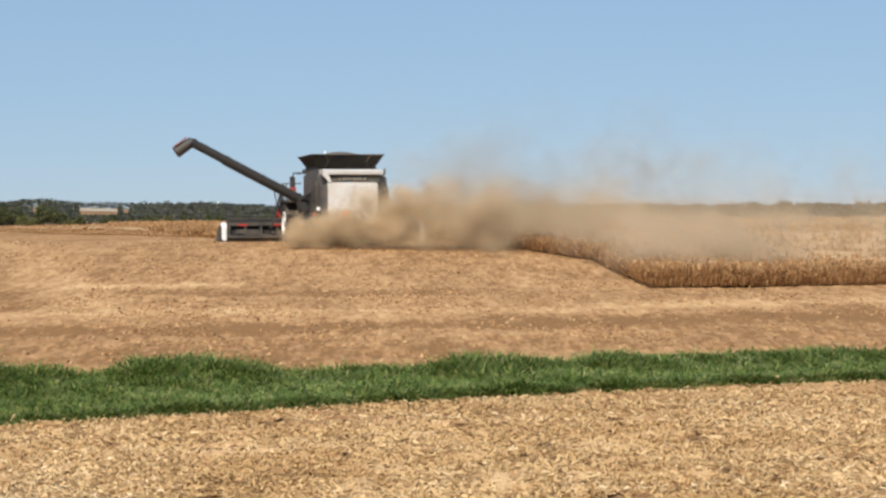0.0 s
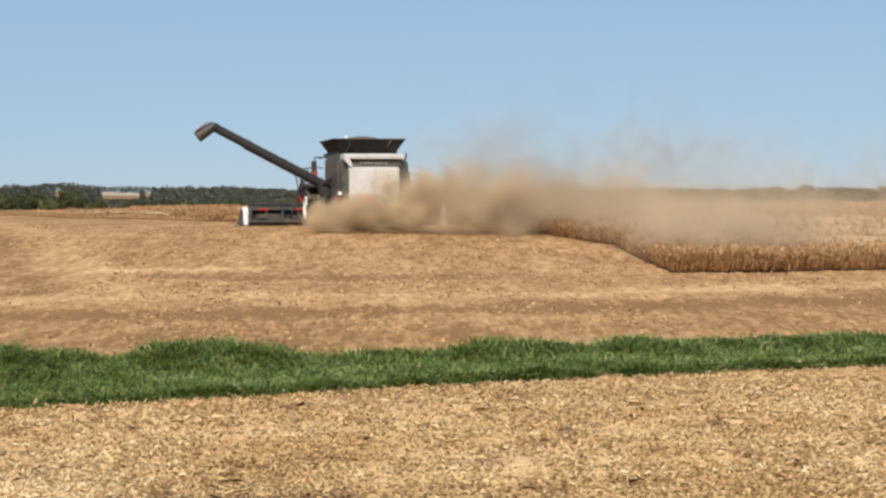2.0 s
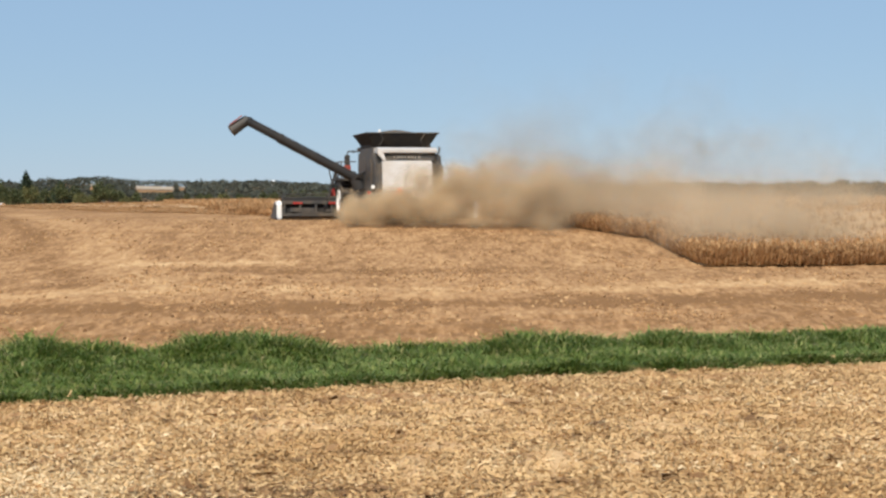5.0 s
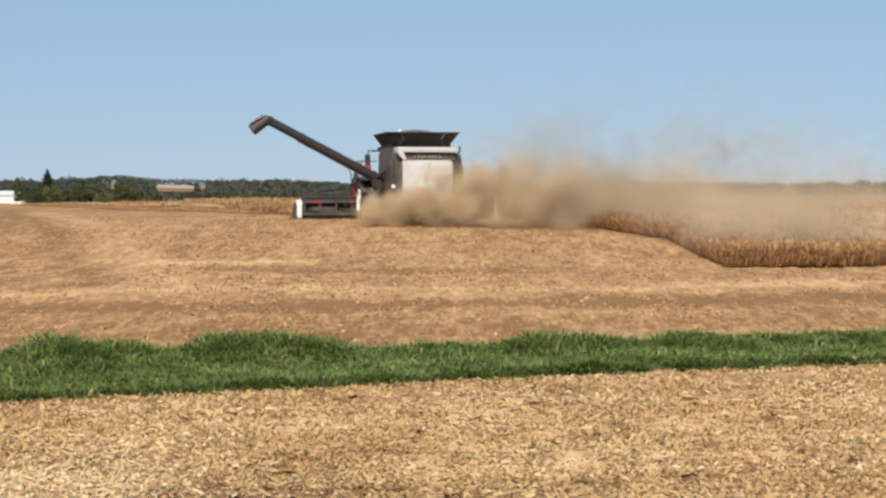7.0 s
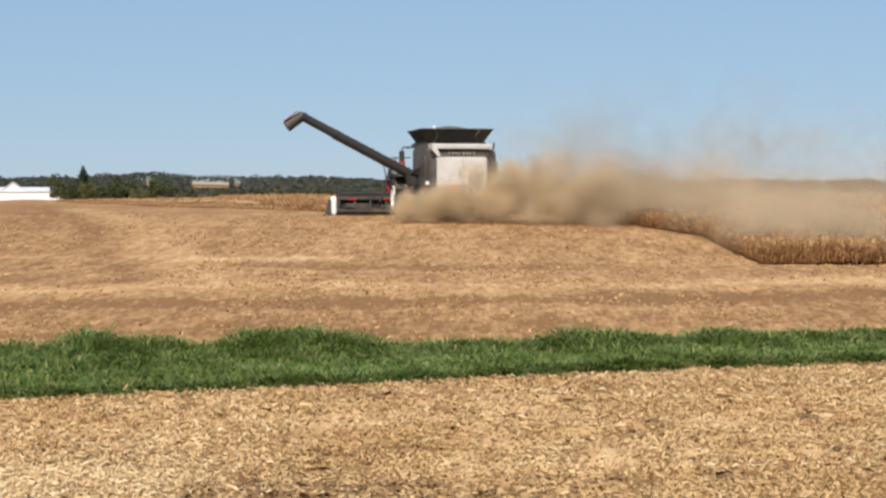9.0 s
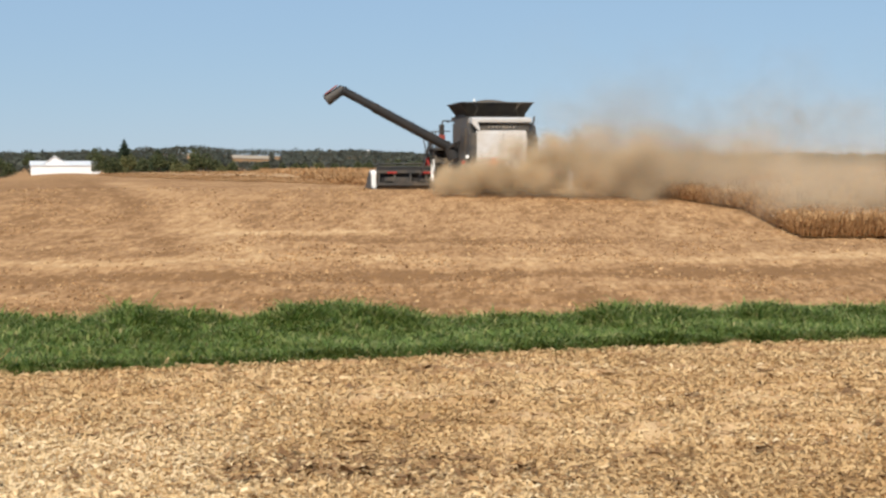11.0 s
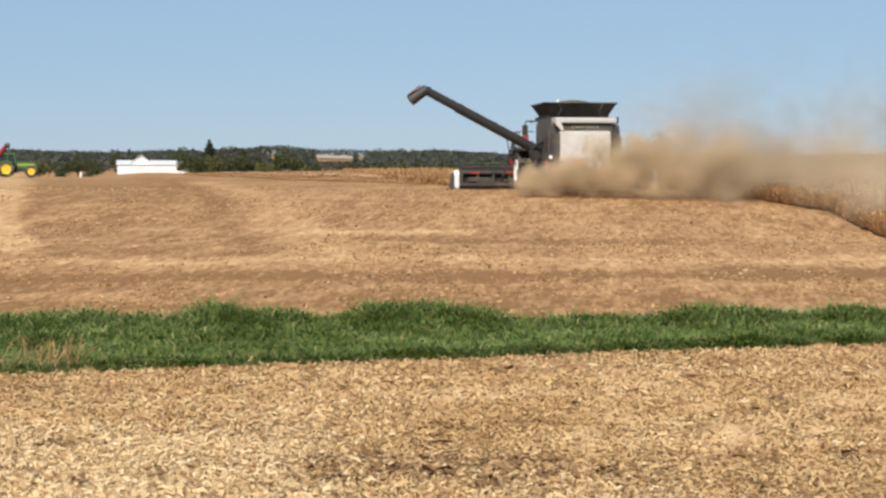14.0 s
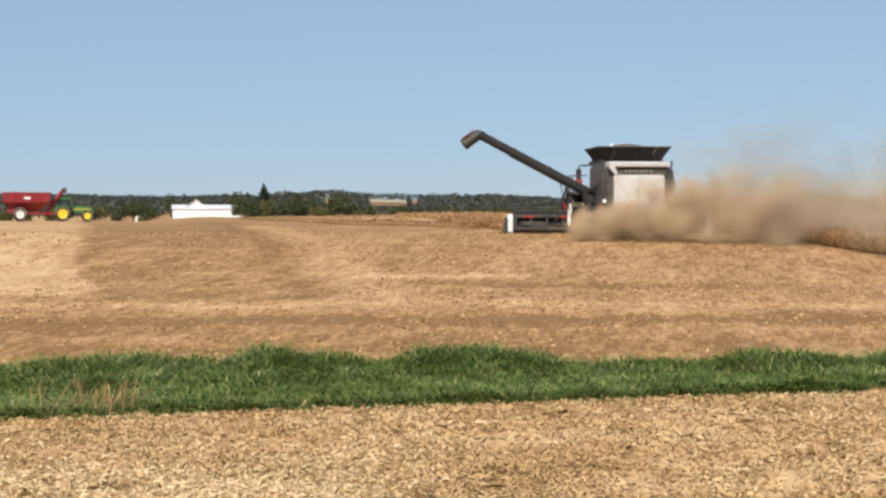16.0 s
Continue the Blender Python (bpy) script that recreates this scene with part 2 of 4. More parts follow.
def lathe(profile, seg=28, bm=None):
    """Turn a closed (along, radius) profile about the x axis."""
    bm = bm or bmesh.new()
    rings = []
    for i in range(seg):
        a = 2 * math.pi * i / seg
        rings.append([bm.verts.new((h, r * math.cos(a), r * math.sin(a))) for h, r in profile])
    n = len(profile)
    for i in range(seg):
        p, q = rings[i], rings[(i + 1) % seg]
        for j in range(n):
            k = (j + 1) % n
            bm.faces.new((p[j], p[k], q[k], q[j]))
    return bm


def moved(bm, m):
    bmesh.ops.transform(bm, matrix=m, verts=bm.verts)
    return bm


def cloud_mesh(name, verts, faces, material, smooth=False):
    me = bpy.data.meshes.new(name)
    n, k = faces.shape
    me.vertices.add(len(verts))
    me.vertices.foreach_set("co", np.ascontiguousarray(verts, dtype=np.float32).ravel())
    me.loops.add(n * k)
    me.loops.foreach_set("vertex_index", np.ascontiguousarray(faces, dtype=np.int32).ravel())
    me.polygons.add(n)
    me.polygons.foreach_set("loop_start", np.arange(0, n * k, k, dtype=np.int32))
    me.update(calc_edges=True)
    me.validate()
    if smooth:
        me.polygons.foreach_set("use_smooth", np.ones(n, dtype=bool))
    me.materials.append(material)
    return new(name, me)


def step(a, b, x):
    t = np.clip((np.asarray(x, dtype=float) - a) / (b - a), 0, 1)
    return t * t * (3 - 2 * t)


def lattice(x, y, seed):
    """Smooth value noise, 0 to 1."""
    x, y = np.asarray(x, dtype=float), np.asarray(y, dtype=float)
    i, j = np.floor(x), np.floor(y)
    u, v = x - i, y - j
    u, v = u * u * (3 - 2 * u), v * v * (3 - 2 * v)
    def h(a, b):
        s = np.sin(a * 127.1 + b * 311.7 + seed * 74.7) * 43758.5453
        return s - np.floor(s)
    return (h(i, j) * (1 - u) + h(i + 1, j) * u) * (1 - v) + (h(i, j + 1) * (1 - u) + h(i + 1, j + 1) * u) * v


# ---- the lie of the land ----
HEADING = radians(9.9)          # the harvester drives away, a little to the left
HX, HY = -0.03, 74.6             # middle of its rear, on the ground


def along(x, y):
    """Sideways (right) and forward distance from the harvester's rear."""
    dx, dy = np.asarray(x) - HX, np.asarray(y) - HY
    return dx * math.cos(HEADING) + dy * math.sin(HEADING), -dx * math.sin(HEADING) + dy * math.cos(HEADING)


def land(x, y):
    x, y = np.asarray(x, dtype=float), np.asarray(y, dtype=float)
    r = np.hypot(x, y)
    az = np.arctan2(x, np.maximum(y, 1e-3))
    z = 1.1 * step(52, 80, r) * (0.92 + 0.08 * step(0.12, -0.02, az)) + 0.12 * step(90, 220, r)
    left = step(0.0, -0.06, az)
    z = z - (0.36 * step(-0.23, -0.31, az) + 0.3 * step(-0.09, -0.2, az)) * step(70, 190, r)
    z = z - left * (3.5 * step(236, 340, r)) * (y > 0)
    z = z - 0.2 * np.exp(-((az + 0.272) / 0.024) ** 2) * step(90, 190, r)
    z = z + 1.6 * np.exp(-((az + 0.243) / 0.03) ** 2) * step(380, 640, r) * (1 - step(900, 1300, r)) * (y > 0)
    ridge = 15.0 + 4.5 * np.exp(-((az + 0.186) / 0.024) ** 2) + 0.8 * np.sin(az * 31) + 0.6 * np.sin(az * 77 + 1)
    z = z + left * ridge * step(1100, 2400, r) * (y > 0)
    z = z + (lattice(x / 23, y / 23, 3) - 0.5) * 0.12 * step(28, 60, r) + (lattice(x / 7, y / 7, 4) - 0.5) * 0.05 * step(10, 30, r)
    return z


def strip_near(x):
    x = np.asarray(x, dtype=float)
    return 20.55 + 0.455 * x - 0.016 * np.maximum(x, 0) ** 2 + (lattice(x * 0.9, 0 * x, 11) - 0.5) * 0.16


def strip_far(x):
    x = np.asarray(x, dtype=float)
    return 24.0 + 0.22 * x + (lattice(x * 0.55, 0 * x, 12) - 0.5) * 0.3


def bank_height(x):
    """Height of the matted grass along the far side of the strip: low humps and gaps."""
    return np.interp(x, [-13, -8.6, -8.0, -6.8, -5.7, -5.3, -4.85, -4.55, -4.0, -3.6, -3.2, -2.9, -1.8, -1.3, -0.75, -0.2, 0.8, 1.6, 2.25, 2.85, 3.3, 4.4, 14],
                     [0.18, 0.18, 0.2, 0.28, 0.26, 0.26, 0.39, 0.38, 0.35, 0.24, 0.24, 0.37, 0.36, 0.26, 0.12, 0.2, 0.21, 0.31, 0.28, 0.2, 0.28, 0.25, 0.24])


def sod_rise(x, y):
    """How far the turf rises over the stubble: a low apron, and a bank at the back."""
    q = (y - strip_near(x)) / np.maximum(strip_far(x) - strip_near(x), 0.3)
    inside = step(-0.02, 0.06, q) * (1 - step(0.98, 1.06, q))
    return inside * (0.03 + 0.05 * lattice(x * 1.3, y * 1.3, 31) + 0.8 * np.maximum(bank_height(x) - 0.15, 0) * step(0.5, 0.95, q))


def crop_edge(y):
    """Where the standing crop begins on the right of the cut swath."""
    y = np.asarray(y, dtype=float)
    line = HX + (4.6 - (y - HY) * math.sin(HEADING)) / math.cos(HEADING)
    return np.where(y < 66, 8.95, np.where(y < 83.3, 8.95 - (y - 66) * 0.335, np.minimum(line, 3.2)))


def in_crop(x, y):
    u, v = along(x, y)
    az = x / y
    right = (x > crop_edge(y)) & (y > 52.9 + 0.02 * (x - 9))
    ahead = (v > 9.6) & (u > -4.7)
    left_edge = 88 + (-5.6 - x) * 2.9
    left = (u <= -4.7) & (y > left_edge) & (az > -0.262)
    return (right | ahead | left) & (y < np.where(az < 0, 236, 420))


def build_ground():
    rad = [0.0, 0.3]
    while rad[-1] < 4800:
        r = rad[-1]
        rad.append(r * (1.35 if r < 11 else 1.0055 if r < 34 else 1.005 if r < 110 else 1.05))
    ang = [a for a in np.arange(-180, -28, 8)] + list(np.arange(-28, 24, 0.22)) + list(np.arange(24, 180, 8))
    R, A = np.meshgrid(np.array(rad), np.radians(ang), indexing="ij")
    x, y = R * np.sin(A), R * np.cos(A)
    z = land(x, y)
    near = step(9, 12, R) * (1 - step(40, 75, R))
    z = z + near * ((lattice(x * 3.1, y * 3.1, 5) - 0.5) * 0.08 + (lattice(x * 9, y * 9, 6) - 0.5) * 0.06)
    u, v = along(x, y)
    mid = step(26, 40, R) * (1 - step(105, 150, R)) * (y > 0)
    z = z + mid * ((lattice(u * 0.8, v * 0.3, 15) - 0.5) * 0.04 + (lattice(x * 1.7, y * 1.5, 16) - 0.5) * 0.03)
    sod = step(-0.1, 0.25, y - strip_near(x)) * (1 - step(-0.25, 0.1, y - strip_far(x)))
    z = z + sod_rise(x, y)
    n, k = R.shape
    idx = np.arange(n * k).reshape(n, k)
    nxt = np.roll(idx, -1, axis=1)
    quads = np.stack([idx[:-1], nxt[:-1], nxt[1:], idx[1:]], -1).reshape(-1, 4)
    ob = cloud_mesh("ground", np.stack([x, y, z], -1).reshape(-1, 3), quads, GROUND, True)
    # residue: light and dark bands left by earlier passes
    az = np.arctan2(x, np.maximum(y, 0.1))
    wob = (lattice(x / 3, y / 3, 8) - 0.5) * 2
    tone = -0.3 * step(23, 27, y) - 0.2 * step(58, 75, R)
    tone -= 1.15 * np.exp(-((y - (35.6 + 0.27 * x) + wob * 0.9) / 1.5) ** 2)
    tone -= 0.45 * np.exp(-((y - (29.0 + 0.22 * x) + wob) / 3.2) ** 2)
    tone += 0.75 * np.exp(-((y - (41.5 + 0.2 * x) + wob * 1.6) / 2.2) ** 2)
    tone += 1.2 * np.exp(-((y - 56.5 - 0.15 * (x + 6) + wob * 0.4) / 1.1) ** 2) * step(-9.5, -7.6, x) * (1 - step(-4.2, -2.8, x))
    tone -= 0.8 * np.exp(-((y - 52.6 + wob) / 1.6) ** 2) * step(-9, -5, x) * (1 - step(1, 6, x))
    edge = az + (lattice(y / 5, x * 0, 9) - 0.5) * 0.012
    tone += 0.9 * (1 - step(-0.313, -0.305, edge)) * step(42, 46, y)
    tone -= 0.32 * step(-0.313, -0.303, edge) * (1 - step(-0.24, -0.2, edge)) * step(42, 46, y) * (1 - step(150, 230, R))
    bend = np.interp(y, [36, 40, 47, 53, 67, 81, 111, 160], [-6.6, -7.5, -8.9, -10.4, -14.2, -18.2, -26, -38])
    tone -= 0.8 * np.exp(-((x - bend + wob * 0.3) / 0.5) ** 2) * step(38, 44, y) * (1 - step(110, 160, R)) * (0.55 + 0.45 * step(0.2, 0.7, lattice(y / 2.5, x * 0, 18)))
    tone += 0.7 * np.exp(-((x - bend - 2.2 + wob * 0.5) / 1.1) ** 2) * step(40, 46, y) * (1 - step(110, 160, R))
    tone += 0.95 * step(9, 11, R) * (1 - step(17, 20, y)) + 0.4 * step(9, 11, R) * (1 - step(13.5, 15, y)) * step(-1.2, -2.6, x)
    tone -= 1.6 * np.exp(-((x + 0.95) / 0.7) ** 2 - ((y - 12.7) / 0.5) ** 2)
    tone -= 0.9 * np.exp(-((x + 2.6) / 0.8) ** 2 - ((y - 14.6) / 0.45) ** 2)
    tone -= 1.1 * np.exp(-((y - strip_near(x) + 1.5) / 0.4) ** 2) * step(0.0, 0.6, lattice(x / 2.2, y * 0, 10))
    for name, val in (("tone", tone), ("sod", sod)):
        a = ob.data.attributes.new(name, "FLOAT", "POINT")
        a.data.foreach_set("value", val.astype(np.float32).ravel())
    return tagged(ob, "harvested field of tan stubble rising gently to a low crest", "field", kind="structure")


build_ground()


# ---- harvester ----
def wheel(name, parent, x0, x1, y, r, rim_r, lugs, side, rim_mat=None, rubber_label="dusty black tractor tyre"):
    """A wheel whose axle runs along x from x0 to x1; its open face looks to side (-1 or 1)."""
    w, mid = x1 - x0, (x0 + x1) / 2
    hub = new(name)
    hub.parent = parent
    hub.location = (mid, y, r)
    s = w / 2
    bm = lathe([(-s * 0.82, rim_r), (-s, rim_r + 0.3 * (r - rim_r)), (-s * 0.97, r - 0.16 * (r - rim_r)), (-s * 0.82, r - 0.05), (s * 0.82, r - 0.05), (s * 0.97, r - 0.16 * (r - rim_r)), (s, rim_r + 0.3 * (r - rim_r)), (s * 0.82, rim_r)], 32)
    for i in range(lugs):
        for sgn in (-1, 1):
            a = 2 * math.pi * (i + (0.5 if sgn > 0 else 0)) / lugs
            lug = box(0.02, s * 0.97, -0.028, 0.028, -0.03, 0.045)
            moved(lug, Matrix.Rotation(a, 4, "X") @ Matrix.Translation((0, 0, r - 0.05)) @ Matrix.Scale(sgn, 4, (1, 0, 0)) @ Matrix.Rotation(radians(38), 4, "Z"))
            me = bpy.data.meshes.new("lug")
            lug.to_mesh(me)
            lug.free()
            bm.from_mesh(me)
            bpy.data.meshes.remove(me)
    part("tyre", bm, RUBBER, hub, rubber_label)
    d = side * s
    bm = lathe([(d * 0.85, rim_r * 1.04), (d * 1.06, rim_r * 1.06), (d * 1.08, rim_r * 0.98), (d * 0.8, rim_r * 0.86), (d * 0.72, rim_r * 0.4), (d * 1.0, rim_r * 0.3), (d * 1.0, 0.01), (d * 0.1, 0.01), (d * 0.1, rim_r * 1.0)], 28)
    rim = part("rim", bm, rim_mat or RIM, hub, "pale painted steel rim", smooth=False)
    for i in range(8):
        a = 2 * math.pi * i / 8
        c, sn = rim_r * 0.55 * math.cos(a), rim_r * 0.55 * math.sin(a)
        part("bolt", rod((d * 0.74, c, sn), (d * 0.84, c, sn), rim_r * 0.05, seg=6), BLACK, rim)
    return hub


def tine_row(y, z):
    bm = bmesh.new()
    for q in range(44):
        x = -4.3 + q * 0.2
        rod((x, y, z), (x, y - 0.04, z - 0.22), 0.008, seg=4, bm=bm)
    return bm


def build_harvester():
    h = new("combine_harvester")
    h.matrix_world = pose(HX, HY, float(land(HX, HY)) - 0.02, 0, 0, math.degrees(HEADING))
    tagged(h, "silver-grey combine harvester with black auger swung out, cutting soybeans", "combine harvester")
    # body shell: side panels, rear hood, roof deck
    part("side_panel", prism([(0.25, 1.0), (0.12, 1.7), (0.1, 2.55), (0.75, 3.05), (4.9, 3.1), (5.0, 1.5), (3.6, 1.1), (2.2, 1.25), (1.0, 1.0)], -1.36, -1.24), CHARCOAL, h, "dusty charcoal side panel", 0.02)
    part("side_panel", prism([(0.25, 1.0), (0.12, 1.7), (0.1, 2.55), (0.75, 3.05), (4.9, 3.1), (5.0, 1.5), (3.6, 1.1), (2.2, 1.25), (1.0, 1.0)], 1.24, 1.36), CHARCOAL, h, "dusty charcoal side panel", 0.02)
    part("service_door", prism([(0.9, 1.35), (0.8, 2.5), (1.15, 2.8), (2.5, 2.85), (2.6, 1.4)], -1.39, -1.365), CHARCOAL, h, "hinged side door", 0.01)
    part("service_door", prism([(2.75, 1.4), (2.7, 2.85), (4.4, 2.9), (4.5, 1.5)], -1.39, -1.365), CHARCOAL, h, "hinged side door", 0.01)
    part("side_grille", prism([(1.1, 1.9), (1.1, 2.45), (2.2, 2.5), (2.2, 1.9)], -1.41, -1.392), BLACK, h, "black cooling grille")
    part("chassis", box(-1.2, 1.2, 0.4, 6.2, 0.8, 1.5), BLACK, h, "", 0.03)
    part("inner_body", box(-1.24, 1.24, 0.3, 4.9, 1.5, 3.0), BLACK, h)
    # rear hood: a tall pale panel with rounded shoulders and a recessed dark badge band above
    hood = part("rear_hood", prism([(-0.02, 1.05), (-0.1, 1.5), (-0.08, 2.62), (0.1, 2.7), (0.55, 2.72), (0.5, 1.05)], -1.06, 1.06), SILVER, h, "dusty silver rear hood panel", 0.035)
    part("hood_seam", box(0.04, 0.06, -0.112, -0.09, 1.1, 2.58), BADGE, hood)
    part("hood_handle", box(-0.1, -0.07, -0.14, -0.1, 1.75, 2.1), BLACK, hood, "", 0.008)
    for sx in (-1, 1):
        part("corner_panel", prism([(sx * 1.065, 0.0), (sx * 1.34, 0.16), (sx * 1.34, 0.5), (sx * 1.07, 0.5)], 1.05, 2.6, "z"), CHARCOAL, h, "dark rear corner panel", 0.02)
    band = part("badge_band", prism([(0.14, 2.7), (0.2, 3.02), (0.6, 3.02), (0.6, 2.7)], -1.0, 1.2), BLACK, h, "recessed black badge band", 0.015)
    for i in range(8):
        x = -0.55 + i * 0.15
        part("badge_bar", box(x, x + (0.1 if i % 3 else 0.06), 0.125, 0.165, 2.81, 2.9), BADGE, band, "plain pale bar")
    part("rear_ledge", prism([(0.0, 3.03), (-0.02, 3.17), (0.25, 3.26), (1.2, 3.26), (1.2, 3.03)], -1.24, 1.28), SILVER, h, "pale upper rear ledge", 0.02)
    part("shoulder_panel", prism([(-1.25, 3.24), (-1.25, 2.98), (-0.98, 2.68), (-0.9, 2.72), (-1.02, 3.05)], -0.03, 0.25, "y"), SILVER, h, "slanting pale trim", 0.01)
    part("engine_deck", prism([(1.2, 3.02), (1.2, 3.3), (4.8, 3.3), (4.8, 3.02)], -1.3, 1.3), CHARCOAL, h, "", 0.02)
    part("rear_lamp_post", tube([(1.3, 0.3, 2.9), (1.42, 0.25, 3.1), (1.42, 0.25, 3.3)], 0.04), BLACK, h)
    part("side_shield", prism([(0.3, 1.3), (0.25, 2.35), (0.5, 2.55), (1.0, 2.5), (1.0, 1.3)], 1.37, 1.6), CHARCOAL, h, "dark shield beside the hood", 0.03)
    part("air_intake", rod((1.35, 1.2, 2.6), (1.62, 1.2, 2.6), 0.42, 0.38, 20), CHARCOAL, h, "round dark air screen")
    # grain tank with flared extension
    tank = part("grain_tank", box(-1.3, 1.3, 1.6, 4.8, 3.3, 3.42), TANK, h, "dusty black grain tank", 0.02)
    lo, hi = (1.2, 1.5, 4.7, 3.33), (1.56, 1.1, 5.1, 3.9)
    for name, c in (("rear_flap", ((-lo[0], lo[1]), (lo[0], lo[1]), (hi[0], hi[1]), (-hi[0], hi[1]))), ("front_flap", ((-lo[0], lo[2]), (lo[0], lo[2]), (hi[0], hi[2]), (-hi[0], hi[2]))),
                    ("side_flap", ((-lo[0], lo[1]), (-lo[0], lo[2]), (-hi[0], hi[2]), (-hi[0], hi[1]))), ("side_flap", ((lo[0], lo[1]), (lo[0], lo[2]), (hi[0], hi[2]), (hi[0], hi[1])))):
        bm = bmesh.new()
        v = [bm.verts.new((p[0], p[1], lo[3] if i < 2 else hi[3])) for i, p in enumerate(c)]
        f = bm.faces.new(v)
        bmesh.ops.solidify(bm, geom=[f], thickness=0.035)
        fl = part(name, bm, TANK, tank, "flared dusty black tank side")
        if name == "rear_flap":
            for x in (-0.95, 0.95):
                part("brace", tube([(x, lo[1] - 0.03, lo[3] + 0.03), (x * 0.86, (lo[1] + hi[1]) / 2 - 0.07, 3.62), (x * 1.02, hi[1] - 0.03, hi[3] - 0.03)], 0.03), CHARCOAL, fl)
    part("tank_rim", tube([(-hi[0], hi[1], hi[3]), (hi[0], hi[1], hi[3]), (hi[0], hi[2], hi[3]), (-hi[0], hi[2], hi[3]), (-hi[0], hi[1], hi[3])], 0.03), BLACK, tank)
    bm = bmesh.new()
    bmesh.ops.create_grid(bm, x_segments=24, y_segments=24, size=1)
    for v in bm.verts:
        q = max(0, 1 - math.hypot(v.co.x, v.co.y) ** 1.5)
        v.co = Vector((v.co.x * 1.44, 3.1 + v.co.y * 1.9, 3.76 + 0.34 * q + 0.02 * math.sin(v.co.x * 40) * math.cos(v.co.y * 37)))
    part("grain_heap", bm, GRAIN, tank, "heaped grain in the tank", smooth=True)
    part("bubble_auger_cover", rod((-0.25, 3.4, 3.86), (0.15, 3.2, 3.98), 0.13, 0.1, 12), TANK, tank)
    part("beacon", rod((-0.5, 4.2, 3.9), (-0.5, 4.2, 4.16), 0.07, 0.05, 10), WHITE, tank, "white beacon")
    # cab, in front of the tank
    cab = part("cab", prism([(5.2, 1.75), (5.15, 3.25), (6.6, 3.25), (6.9, 1.75)], -0.95, 0.95), BLACK, h, "dark cab", 0.05)
    part("cab_window", prism([(5.35, 2.05), (5.32, 3.0), (6.45, 3.0), (6.65, 2.05)], -0.975, -0.955), GLASS, cab, "tinted side glass")
    part("cab_window", prism([(5.35, 2.05), (5.32, 3.0), (6.45, 3.0), (6.65, 2.05)], 0.955, 0.975), GLASS, cab, "tinted side glass")
    part("cab_roof", box(-1.15, 1.15, 5.05, 6.95, 3.25, 3.42), CHARCOAL, cab, "", 0.05)
    # unloading auger, swung out sideways
    root, elbow, tip = Vector((-1.72, 3.3, 2.02)), Vector((-6.5, 3.0, 4.5)), Vector((-7.12, 2.96, 4.02))
    aug = part("unloading_auger", rod(root, elbow, 0.2, 0.185, 20), AUGER, h, "long dark unloading auger tube", smooth=False)
    axis = (elbow - root).normalized()
    for t in (0.03, 0.36, 0.68, 0.97):
        p = root.lerp(elbow, t)
        part("band", rod(p - axis * 0.05, p + axis * 0.05, 0.212, seg=20), AUGER, aug)
    part("wear_strip", rod(root + Vector((0, 0, -0.22)), root.lerp(elbow, 0.72) + Vector((0, 0, -0.21)), 0.04, seg=8), BLACK, aug)
    sp = part("spout", rod(elbow + Vector((0.1, 0, 0.02)), tip, 0.21, 0.25, 16), BLACK, aug, "black rubber discharge spout")
    bmesh_top = moved(box(-0.36, 0.3, -0.24, 0.24, 0.0, 0.05), Matrix.Translation(elbow.lerp(tip, 0.45) + Vector((-0.12, 0, 0.19))) @ Matrix.Rotation(radians(-37), 4, "Y"))
    part("red_cap", bmesh_top, CAP_RED, sp, "dusty red cap on the spout", 0.012)
    part("auger_turret", rod((-1.5, 3.3, 1.55), (-1.72, 3.3, 2.15), 0.33, 0.29, 18), AUGER, h, "swivel elbow of the auger")
    part("auger_saddle", tube([(-1.36, 2.6, 2.3), (-1.75, 3.0, 2.0), (-1.36, 3.9, 2.2)], 0.05), BLACK, h)
    # platform, railings, ladder, mirrors on the left
    plat = part("platform", box(-2.15, -1.36, 5.0, 6.9, 1.72, 1.8), BLACK, h, "steel access platform", 0.01)
    for y in (5.05, 6.0, 6.85):
        part("rail_post", rod((-2.1, y, 1.8), (-2.1, y, 2.75), 0.025, seg=8), CHARCOAL, plat)
    for z in (2.3, 2.75):
        part("handrail", tube([(-1.45, 5.05, z), (-2.1, 5.05, z), (-2.1, 6.85, z)], 0.025), CHARCOAL, plat)
    part("rail_sign", box(-1.98, -1.68, 5.0, 5.03, 2.36, 2.6), CAP_RED, plat, "small red board on the railing", 0.006)
    lad = part("ladder", tube([(-2.2, 5.6, 2.45), (-2.75, 5.6, 0.55)], 0.03), BLACK, h, "folding access ladder")
    part("ladder_rail", tube([(-2.2, 6.1, 2.45), (-2.75, 6.1, 0.55)], 0.03), BLACK, lad)
    for k in range(5):
        t = 0.12 + k * 0.19
        p = Vector((-2.2, 5.6, 2.45)).lerp(Vector((-2.75, 5.6, 0.55)), t)
        part("rung", box(p.x - 0.09, p.x + 0.09, 5.6, 6.1, p.z - 0.015, p.z + 0.015), BLACK, lad)
    part("grab_loop", tube([(-2.45, 5.5, 1.75), (-2.6, 5.5, 2.45), (-2.3, 5.5, 2.6), (-2.2, 5.5, 1.8)], 0.025), BLACK, lad)
    for sx in (-1, 1):
        arm = part("mirror_arm", tube([(sx * 1.1, 5.3, 3.2), (sx * 1.75, 5.3, 3.22), (sx * 1.8, 5.3, 3.0)], 0.03), BLACK, h)
        part("mirror", moved(box(-0.12, 0.12, -0.05, 0.05, -0.24, 0.24), Matrix.Translation((sx * 1.8, 5.3, 2.82))), BLACK, arm, "black side mirror", 0.03)
